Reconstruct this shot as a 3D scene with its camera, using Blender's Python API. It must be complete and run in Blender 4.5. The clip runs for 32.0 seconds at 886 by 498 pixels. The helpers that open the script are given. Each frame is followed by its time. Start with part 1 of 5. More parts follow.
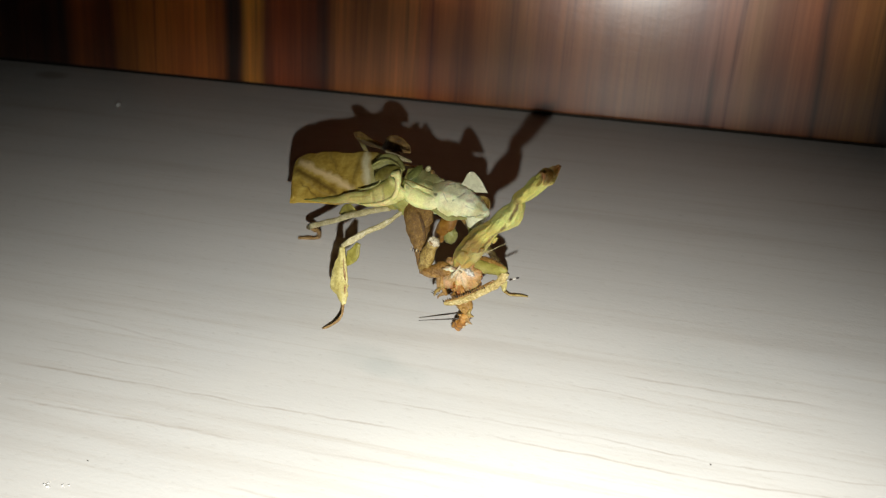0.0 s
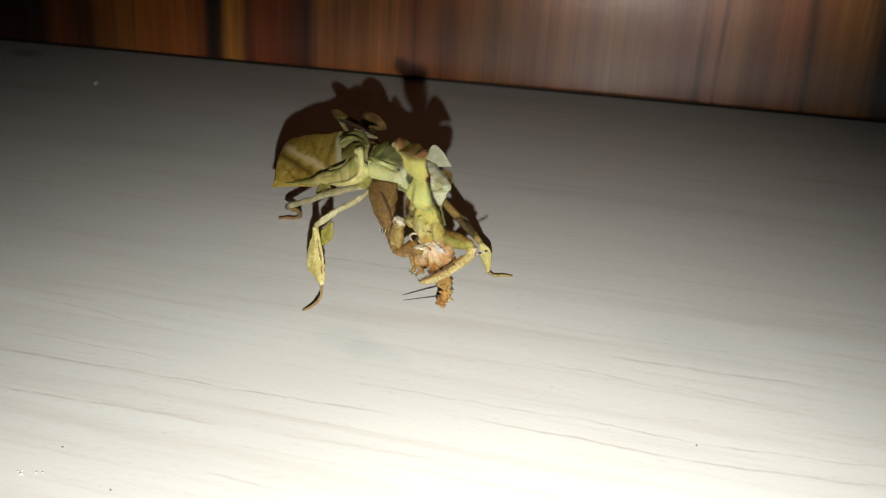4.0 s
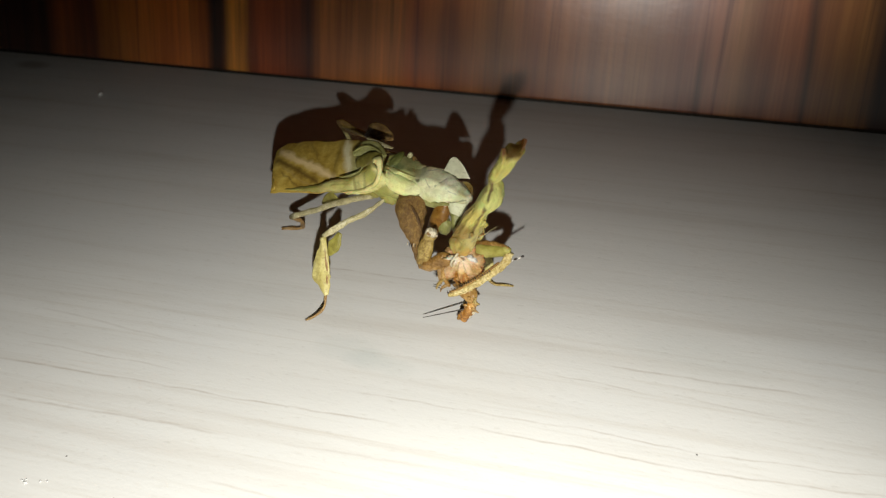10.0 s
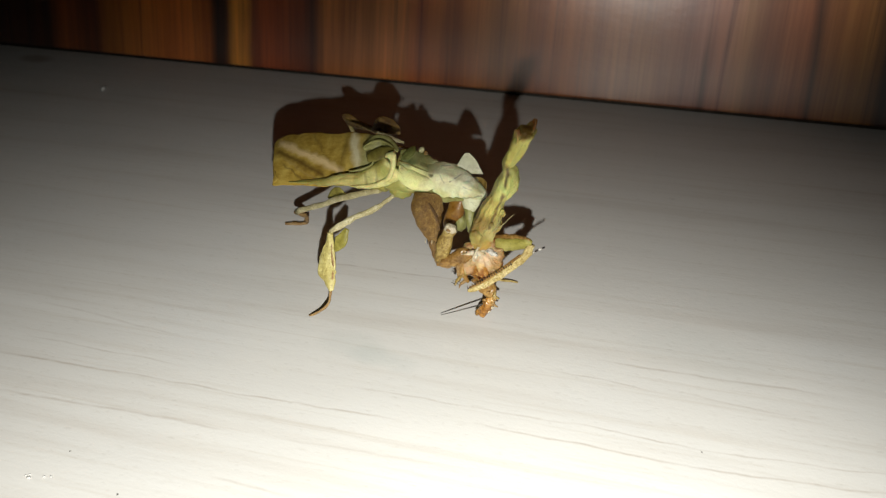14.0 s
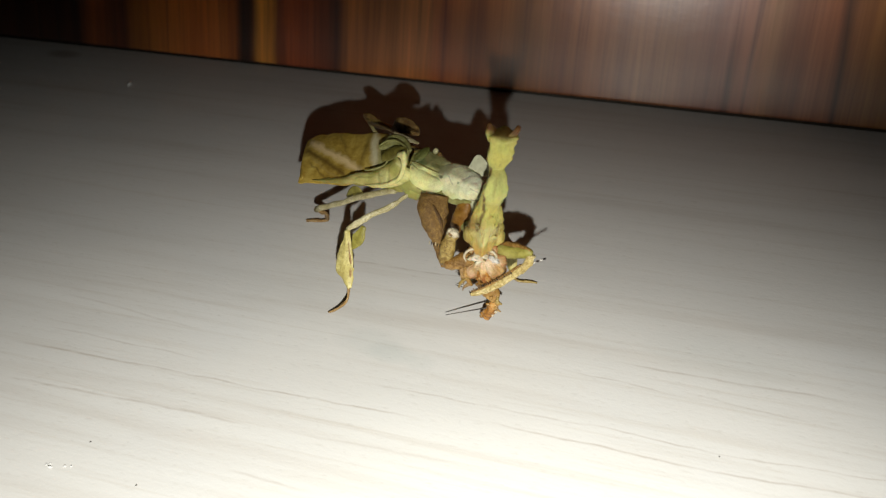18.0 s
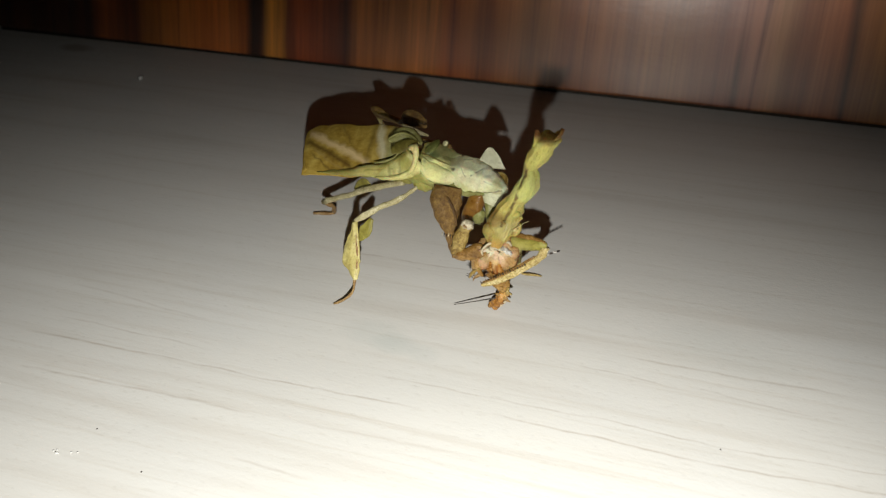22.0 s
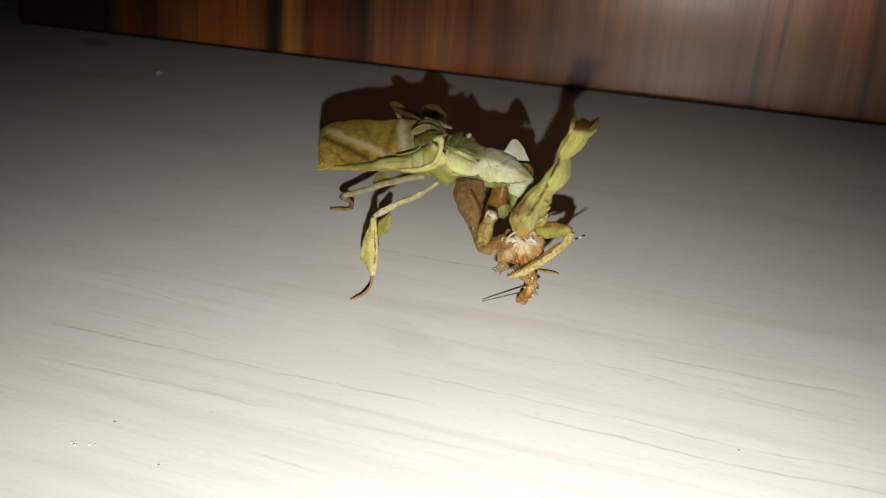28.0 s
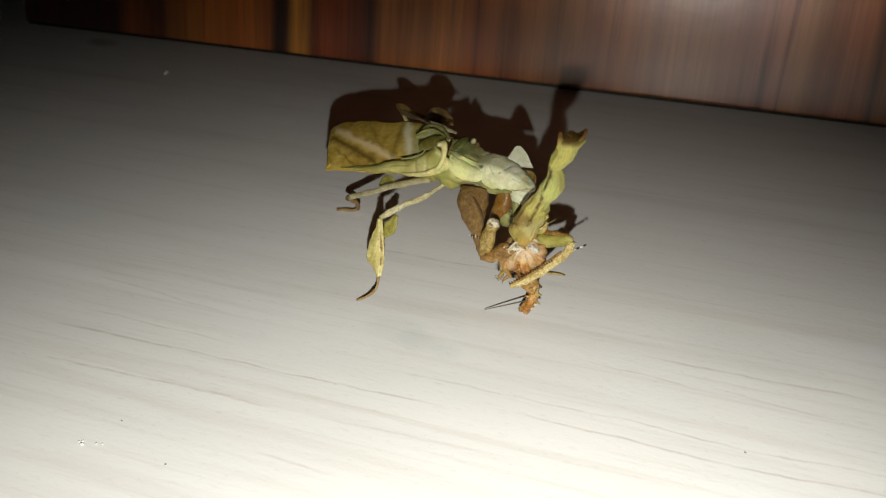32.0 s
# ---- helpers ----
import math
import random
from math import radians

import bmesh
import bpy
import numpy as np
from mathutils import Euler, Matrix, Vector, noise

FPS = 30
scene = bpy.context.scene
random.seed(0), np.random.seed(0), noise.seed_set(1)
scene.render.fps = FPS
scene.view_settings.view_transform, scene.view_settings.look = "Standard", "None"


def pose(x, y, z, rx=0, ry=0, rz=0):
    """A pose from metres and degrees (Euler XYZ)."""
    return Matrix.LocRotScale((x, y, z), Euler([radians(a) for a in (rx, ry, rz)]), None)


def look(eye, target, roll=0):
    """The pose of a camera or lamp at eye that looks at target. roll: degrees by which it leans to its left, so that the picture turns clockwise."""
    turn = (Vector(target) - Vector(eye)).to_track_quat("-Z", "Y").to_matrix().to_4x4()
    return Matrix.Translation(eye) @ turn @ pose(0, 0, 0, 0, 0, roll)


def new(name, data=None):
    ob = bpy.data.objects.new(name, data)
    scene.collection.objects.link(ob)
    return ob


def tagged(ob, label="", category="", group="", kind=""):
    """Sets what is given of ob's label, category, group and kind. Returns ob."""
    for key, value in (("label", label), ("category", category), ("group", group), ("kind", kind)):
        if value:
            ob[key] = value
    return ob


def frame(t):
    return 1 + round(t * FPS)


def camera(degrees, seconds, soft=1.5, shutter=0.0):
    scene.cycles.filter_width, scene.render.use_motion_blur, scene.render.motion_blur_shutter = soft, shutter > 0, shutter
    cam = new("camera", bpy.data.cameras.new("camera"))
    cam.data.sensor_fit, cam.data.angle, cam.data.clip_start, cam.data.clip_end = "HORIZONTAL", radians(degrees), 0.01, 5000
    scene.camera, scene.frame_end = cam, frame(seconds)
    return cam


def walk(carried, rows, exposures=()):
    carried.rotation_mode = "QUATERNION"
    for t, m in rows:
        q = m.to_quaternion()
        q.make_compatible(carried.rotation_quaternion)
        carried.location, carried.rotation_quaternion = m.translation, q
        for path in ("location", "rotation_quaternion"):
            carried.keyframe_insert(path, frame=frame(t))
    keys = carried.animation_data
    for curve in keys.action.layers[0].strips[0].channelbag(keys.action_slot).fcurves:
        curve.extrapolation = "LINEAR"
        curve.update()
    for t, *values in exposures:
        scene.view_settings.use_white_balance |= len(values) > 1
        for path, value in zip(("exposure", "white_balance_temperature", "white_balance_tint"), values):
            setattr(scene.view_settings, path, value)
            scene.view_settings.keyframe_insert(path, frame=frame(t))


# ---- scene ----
# The camera and its path: a hand-held phone close above a desk
cam = camera(54.13, 32.0, soft=1.2)
cam.data.dof.use_dof, cam.data.dof.focus_distance, cam.data.dof.aperture_fstop = True, 0.172, 28.0
PATH = [
    (0.0, -0.00134, -0.21782, 0.12143, 52.016, 1.849, 14.881),
    (0.5, -0.00141, -0.21754, 0.12129, 51.812, 1.888, 14.902),
    (1.0, -0.00125, -0.21767, 0.12142, 51.896, 1.896, 14.968),
    (1.5, -0.00151, -0.21747, 0.12152, 51.785, 1.919, 15.075),
    (2.0, -0.00083, -0.21661, 0.12075, 51.519, 1.892, 14.804),
    (2.5, -0.00026, -0.21561, 0.11983, 51.147, 1.883, 14.483),
    (3.0, 0.00031, -0.21482, 0.11924, 50.734, 1.939, 14.339),
    (3.5, 0.00000, -0.21453, 0.11927, 50.578, 1.898, 14.287),
    (5.5, 0.00012, -0.21504, 0.11963, 50.765, 1.913, 14.282),
    (6.0, 0.00040, -0.21550, 0.11990, 51.042, 1.947, 14.324),
    (6.5, 0.00032, -0.21546, 0.12000, 51.047, 1.888, 14.343),
    (7.0, -0.00006, -0.21570, 0.11982, 51.068, 1.912, 14.375),
    (7.5, -0.00010, -0.21571, 0.11989, 51.090, 1.911, 14.468),
    (8.0, 0.00003, -0.21560, 0.11983, 51.092, 1.880, 14.400),
    (8.5, 0.00037, -0.21495, 0.11985, 50.848, 1.897, 14.283),
    (9.0, 0.00001, -0.21568, 0.11996, 51.123, 1.916, 14.449),
    (9.5, 0.00047, -0.21526, 0.12024, 51.067, 1.964, 14.370),
    (10.0, 0.00038, -0.21532, 0.12019, 51.218, 1.983, 14.405),
    (10.5, 0.00027, -0.21575, 0.12042, 51.399, 1.916, 14.365),
    (11.0, -0.00001, -0.21570, 0.12045, 51.354, 1.921, 14.566),
    (11.5, -0.00010, -0.21576, 0.12049, 51.392, 1.905, 14.565),
    (12.0, -0.00018, -0.21569, 0.12040, 51.308, 1.896, 14.541),
    (12.5, -0.00016, -0.21550, 0.12006, 51.231, 1.913, 14.572),
    (13.0, -0.00032, -0.21504, 0.11967, 51.026, 1.892, 14.571),
    (13.5, -0.00007, -0.21488, 0.11982, 50.948, 1.970, 14.583),
    (14.0, -0.00032, -0.21498, 0.12002, 50.894, 1.912, 14.576),
    (14.5, -0.00071, -0.21496, 0.11974, 50.924, 1.873, 14.687),
    (16.5, -0.00085, -0.21489, 0.11954, 50.742, 2.026, 15.487),
    (17.0, -0.00036, -0.21499, 0.11941, 50.903, 2.013, 15.654),
    (17.5, -0.00015, -0.21482, 0.11927, 50.695, 2.024, 15.780),
    (18.0, 0.00006, -0.21527, 0.11986, 50.998, 2.057, 16.263),
    (18.5, 0.00083, -0.21515, 0.11971, 51.081, 2.208, 16.808),
    (19.0, 0.00152, -0.21568, 0.11965, 51.219, 2.229, 17.021),
    (19.5, 0.00224, -0.21587, 0.11989, 51.210, 2.273, 17.123),
    (20.0, 0.00203, -0.21568, 0.11936, 50.841, 2.230, 17.112),
    (20.5, 0.00215, -0.21587, 0.11912, 50.798, 2.278, 17.206),
    (21.0, 0.00199, -0.21584, 0.11901, 50.727, 2.243, 17.195),
    (21.5, 0.00184, -0.21558, 0.11862, 50.634, 2.214, 17.046),
    (22.0, 0.00192, -0.21621, 0.11946, 50.934, 2.242, 17.163),
    (22.5, 0.00201, -0.21665, 0.11969, 51.064, 2.292, 17.499),
    (23.0, 0.00157, -0.21668, 0.11978, 51.043, 2.294, 17.717),
    (23.5, 0.00134, -0.21662, 0.11944, 50.928, 2.237, 17.696),
    (24.0, 0.00130, -0.21645, 0.11892, 50.932, 2.283, 17.688),
    (24.5, 0.00110, -0.21618, 0.11923, 50.667, 2.274, 17.806),
    (25.0, 0.00079, -0.21626, 0.11911, 50.747, 2.299, 17.992),
    (25.5, 0.00094, -0.21641, 0.11935, 50.808, 2.292, 18.028),
    (27.5, 0.00070, -0.21653, 0.11924, 50.783, 2.281, 18.090),
    (28.0, 0.00080, -0.21651, 0.11919, 50.808, 2.317, 18.096),
    (28.5, 0.00056, -0.21631, 0.11902, 50.696, 2.232, 18.112),
    (29.0, 0.00064, -0.21624, 0.11912, 50.630, 2.308, 18.200),
    (29.5, 0.00049, -0.21656, 0.11915, 50.818, 2.311, 18.307),
    (30.0, 0.00036, -0.21653, 0.11937, 50.780, 2.281, 18.284),
    (30.5, 0.00032, -0.21671, 0.11908, 50.886, 2.278, 18.283),
    (31.0, 0.00060, -0.21657, 0.11931, 50.812, 2.355, 18.450),
    (31.5, 0.00021, -0.21673, 0.11940, 50.843, 2.284, 18.422),
    (32.0, 0.00042, -0.21673, 0.11939, 50.872, 2.316, 18.456),
]
walk(cam, [(t, pose(x, y, z, rx, ry, rz)) for t, x, y, z, rx, ry, rz in PATH], [(0.0, 0.02), (2.0, 0.02), (3.0, -0.05), (6.0, -0.07), (9.0, -0.03), (14.0, -0.03), (18.0, -0.09), (22.0, -0.15), (25.0, -0.16), (32.0, -0.19)])

# Light: the phone's torch in a dark room, with an added fill for the board
world = bpy.data.worlds.new("dark_room")
scene.world = world
world.use_nodes = True
world.node_tree.nodes["Background"].inputs[0].default_value = (1.0, 0.72, 0.5, 1)
world.node_tree.nodes["Background"].inputs[1].default_value = 0.0012


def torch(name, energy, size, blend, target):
    """A small spot lamp at the place of the phone's torch."""
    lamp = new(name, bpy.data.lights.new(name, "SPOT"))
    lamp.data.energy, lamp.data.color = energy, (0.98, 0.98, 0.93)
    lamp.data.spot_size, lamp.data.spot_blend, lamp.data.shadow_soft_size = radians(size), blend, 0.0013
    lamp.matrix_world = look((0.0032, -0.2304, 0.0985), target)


torch("phone_torch_wide", 2.43, 145, 0.55, (-0.0088, -0.2311, 0.0))
# Added fill spot: brightens the board and its highlight; the torch has one lamp
torch("board_fill_spot", 1.72, 56, 1.0, (0.0030, 0.0200, 0.1130))
scene.view_settings.exposure = 0.0


# Materials
def shader(name, rough=0.5, spec=0.4):
    mat = bpy.data.materials.new(name)
    mat.use_nodes = True
    tree = mat.node_tree
    bsdf = tree.nodes["Principled BSDF"]
    bsdf.inputs["Roughness"].default_value = rough
    bsdf.inputs["Specular IOR Level"].default_value = spec
    return mat, tree, bsdf


def node(tree, kind, **values):
    n = tree.nodes.new(kind)
    for key, value in values.items():
        n.inputs[key.replace("_", " ")].default_value = value
    return n


def math_node(tree, op, a, b=0.0, clamp=False):
    n = tree.nodes.new("ShaderNodeMath")
    n.operation, n.use_clamp = op, clamp
    for k, v in enumerate((a, b)):
        if isinstance(v, (int, float)):
            n.inputs[k].default_value = v
        else:
            tree.links.new(v, n.inputs[k])
    return n.outputs[0]


def ramp(tree, fac, stops, mode="LINEAR"):
    n = tree.nodes.new("ShaderNodeValToRGB")
    n.color_ramp.interpolation = mode
    while len(n.color_ramp.elements) < len(stops):
        n.color_ramp.elements.new(1.0)
    for e, (p, c) in zip(n.color_ramp.elements, stops):
        e.position, e.color = p, (*c, 1)
    tree.links.new(fac, n.inputs[0])
    return n.outputs[0]


def mix(tree, fac, a, b, blend="MIX"):
    n = tree.nodes.new("ShaderNodeMix")
    n.data_type, n.blend_type = "RGBA", blend
    for k, v in ((0, fac), (6, a), (7, b)):
        if isinstance(v, (int, float)):
            n.inputs[k].default_value = v
        elif isinstance(v, tuple):
            n.inputs[k].default_value = (*v, 1)
        else:
            tree.links.new(v, n.inputs[k])
    return n.outputs[2]


def coords(tree, scale=(1, 1, 1), turn=0.0, shift=(0, 0, 0)):
    c = tree.nodes.new("ShaderNodeTexCoord")
    m = tree.nodes.new("ShaderNodeMapping")
    m.inputs["Scale"].default_value, m.inputs["Location"].default_value = scale, shift
    m.inputs["Rotation"].default_value = (0, 0, turn)
    tree.links.new(c.outputs["Object"], m.inputs[0])
    return m.outputs[0]


def noise_at(tree, vec, scale, detail=4.0, rough=0.5, distort=0.0):
    n = node(tree, "ShaderNodeTexNoise", Scale=scale, Detail=detail, Roughness=rough, Distortion=distort)
    tree.links.new(vec, n.inputs["Vector"])
    return n.outputs["Fac"]


def bump(tree, bsdf, height, strength, distance):
    n = node(tree, "ShaderNodeBump", Strength=strength, Distance=distance)
    tree.links.new(height, n.inputs["Height"])
    tree.links.new(n.outputs[0], bsdf.inputs["Normal"])


def leafy(name, low, mid, high, scale=260.0, rough=0.55, grain=0.35, seed=0.0, creases=1.0, rugged=1.0, stretch=(1, 1, 1)):
    """Mottled dry plant-like skin: patches, grain, dark flecks and fine creases."""
    mat, tree, bsdf = shader(name, rough, 0.45)
    vec = coords(tree, stretch, shift=(seed * 0.01, seed * 0.007, 0))
    a, b = noise_at(tree, vec, scale, 3, 0.6, 0.6), noise_at(tree, vec, scale * 5, 4, 0.65, 0.4)
    f = math_node(tree, "ADD", math_node(tree, "MULTIPLY", a, 1 - grain), math_node(tree, "MULTIPLY", b, grain))
    col = ramp(tree, f, [(0.34, low), (0.5, mid), (0.66, high)])
    fleck = noise_at(tree, vec, scale * 11, 2, 0.5)
    col = mix(tree, 1.0, col, ramp(tree, fleck, [(0.30, tuple(1 - rugged * (1 - v) for v in (0.5, 0.44, 0.36))), (0.42, (1, 1, 1))]), "MULTIPLY")
    crease = math_node(tree, "ABSOLUTE", math_node(tree, "SUBTRACT", noise_at(tree, vec, scale * 1.7, 3, 0.55, 1.2), 0.5))
    # Crease shade goes into the colour too, along the bump's own lines
    line = ramp(tree, crease, [(0.0, (0.55, 0.5, 0.42)), (0.035 * creases, (1, 1, 1))])
    col = mix(tree, 0.7 * rugged, col, line, "MULTIPLY")
    tree.links.new(col, bsdf.inputs["Base Color"])
    tree.links.new(ramp(tree, b, [(0.3, (rough * 0.7,) * 3), (0.7, (min(1, rough * 1.35),) * 3)]), bsdf.inputs["Roughness"])
    height = math_node(tree, "ADD", f, math_node(tree, "MULTIPLY", math_node(tree, "MULTIPLY", crease, 6.0, True), 0.35))
    bump(tree, bsdf, height, 0.55 * rugged, 0.0006)
    return mat


def patched(name, base, patches, rough=0.4, fleck=0.35, rugged=0.3, stretch=(1, 1, 1), streaks=(), specks=1.0):
    """Smooth skin of one colour with soft-edged patches: x, y, z and radius in millimetres, colour, strength.
    streaks: narrow lines from end to end, half width, colour, strength; they are also cut in."""
    mat, tree, bsdf = shader(name, rough, 0.5)
    c = tree.nodes.new("ShaderNodeTexCoord")
    wob = node(tree, "ShaderNodeTexNoise", Scale=520.0, Detail=3.0)
    tree.links.new(c.outputs["Object"], wob.inputs["Vector"])
    move = tree.nodes.new("ShaderNodeVectorMath")
    move.operation = "MULTIPLY_ADD"
    move.inputs[1].default_value = (0.0024,) * 3
    tree.links.new(wob.outputs["Color"], move.inputs[0])
    tree.links.new(c.outputs["Object"], move.inputs[2])
    nudge = tree.nodes.new("ShaderNodeVectorMath")
    nudge.operation = "MULTIPLY_ADD"
    nudge.inputs[1].default_value = (0.0007,) * 3
    tree.links.new(wob.outputs["Color"], nudge.inputs[0])
    tree.links.new(c.outputs["Object"], nudge.inputs[2])
    vec = coords(tree, stretch)
    tone = noise_at(tree, vec, 340, 5, 0.6, 0.5)
    col = mix(tree, 0.0, base, base)
    for x, y, z, r, shade, much in patches:
        far = tree.nodes.new("ShaderNodeVectorMath")
        far.operation = "DISTANCE"
        far.inputs[1].default_value = (x * 0.001 + 0.0012, y * 0.001 + 0.0012, z * 0.001 + 0.0012)
        tree.links.new(move.outputs[0], far.inputs[0])
        n = tree.nodes.new("ShaderNodeMapRange")
        n.interpolation_type = "SMOOTHSTEP"
        for k, v in enumerate((r * 0.0013, r * 0.0005, 0.0, much)):
            n.inputs[k + 1].default_value = v
        tree.links.new(far.outputs["Value"], n.inputs[0])
        col = mix(tree, n.outputs[0], col, shade)
    cut = None
    for a, e, half, shade, much in streaks:
        a, e = Vector(a) * 0.001, Vector(e) * 0.001
        way = (e - a).normalized()
        rel, along, foot, gap = [tree.nodes.new("ShaderNodeVectorMath") for _ in range(4)]
        rel.operation, along.operation, foot.operation, gap.operation = "SUBTRACT", "DOT_PRODUCT", "SCALE", "DISTANCE"
        rel.inputs[1].default_value, along.inputs[1].default_value, foot.inputs[0].default_value = a + Vector((0.00035,) * 3), way, way
        tree.links.new(nudge.outputs[0], rel.inputs[0])
        tree.links.new(rel.outputs[0], along.inputs[0])
        held = math_node(tree, "MINIMUM", math_node(tree, "MAXIMUM", along.outputs["Value"], 0.0), (e - a).length)
        tree.links.new(held, foot.inputs["Scale"])
        tree.links.new(rel.outputs[0], gap.inputs[0])
        tree.links.new(foot.outputs[0], gap.inputs[1])
        near = math_node(tree, "SUBTRACT", 1.6, math_node(tree, "MULTIPLY", gap.outputs["Value"], 1000 / half), True)
        near = math_node(tree, "MULTIPLY", near, much)
        col = mix(tree, near, col, shade)
        cut = near if cut is None else math_node(tree, "MAXIMUM", cut, near)
    low = tuple(1 - fleck * v for v in (0.9, 1.0, 1.2))
    col = mix(tree, 1.0, col, ramp(tree, tone, [(0.33, low), (0.52, (1, 1, 1)), (0.7, (1 + fleck * 0.3,) * 3)]), "MULTIPLY")
    speck = noise_at(tree, vec, 2600, 2, 0.5)
    col = mix(tree, 1.0, col, ramp(tree, speck, [(0.3, (1 - 0.28 * specks, 1 - 0.32 * specks, 1 - 0.4 * specks)), (0.4, (1, 1, 1))]), "MULTIPLY")
    tree.links.new(col, bsdf.inputs["Base Color"])
    tree.links.new(ramp(tree, tone, [(0.3, (rough * 0.75,) * 3), (0.7, (rough * 1.3,) * 3)]), bsdf.inputs["Roughness"])
    bsdf.inputs["Subsurface Weight"].default_value, bsdf.inputs["Subsurface Scale"].default_value = 0.25, 0.0006
    fold = math_node(tree, "ABSOLUTE", math_node(tree, "SUBTRACT", noise_at(tree, vec, 420, 3, 0.5, 1.0), 0.5))
    fine = math_node(tree, "ABSOLUTE", math_node(tree, "SUBTRACT", noise_at(tree, vec, 950, 4, 0.6, 1.6), 0.5))
    height = math_node(tree, "ADD", math_node(tree, "ADD", tone, math_node(tree, "MULTIPLY", fold, 3.0, True)), math_node(tree, "MULTIPLY", fine, 3.5, True))
    # Fine wrinkles are darkened in the colour as well, like shade
    col = mix(tree, 0.35, col, ramp(tree, fine, [(0.0, (0.62, 0.58, 0.5)), (0.05, (1, 1, 1))]), "MULTIPLY")
    tree.links.new(col, bsdf.inputs["Base Color"])
    if cut is not None:
        height = math_node(tree, "SUBTRACT", height, cut)
    bump(tree, bsdf, height, rugged, 0.0005)
    return mat


# Printed grain lines of the desk: x and y of both ends, half width, strength
GRAIN_LINES = [
    (-0.1177, -0.1224, -0.0694, -0.1217, 0.00032, 0.5),
    (-0.0694, -0.1217, -0.0389, -0.1213, 0.00030, 0.6),
    (-0.1136, -0.1172, -0.0832, -0.1177, 0.00030, 0.35),
    (-0.1113, -0.1310, -0.0677, -0.1300, 0.00040, 0.5),
    (-0.0569, -0.1299, -0.0285, -0.1288, 0.00035, 0.25),
    (-0.0472, -0.1156, -0.0075, -0.1153, 0.00030, 0.4),
    (-0.0209, -0.1190, 0.0120, -0.1199, 0.00030, 0.6),
    (0.0120, -0.1199, 0.0443, -0.1181, 0.00030, 0.55),
    (-0.0051, -0.1152, 0.0137, -0.1159, 0.00028, 0.6),
    (0.0137, -0.1159, 0.0448, -0.1142, 0.00025, 0.45),
    (-0.0135, -0.1033, 0.0053, -0.1044, 0.00030, 0.4),
    (-0.0013, -0.0991, 0.0338, -0.0984, 0.00040, 0.45),
    (0.0113, -0.1035, 0.0306, -0.1052, 0.00030, 0.3),
    (-0.1175, -0.1076, -0.0885, -0.1103, 0.00040, 0.3),
    (-0.0628, -0.1399, -0.0503, -0.1405, 0.00040, 0.4),
    (-0.0638, -0.0828, -0.0373, -0.0825, 0.00035, 0.5),
]


# Faint grey smudges on the desk: place, half length, half depth, strength
SMUDGES = [(-0.0460, -0.1070, 0.006, 0.003, 0.5), (-0.0400, -0.1082, 0.004, 0.003, 0.4), (-0.0513, -0.1050, 0.008, 0.004, 0.3), (0.0160, -0.0930, 0.016, 0.007, 0.2)]
# A brown stain by the board: place, half length, half depth, strength
STAIN = (-0.1897, -0.0088, 0.0065, 0.0028, 0.45)


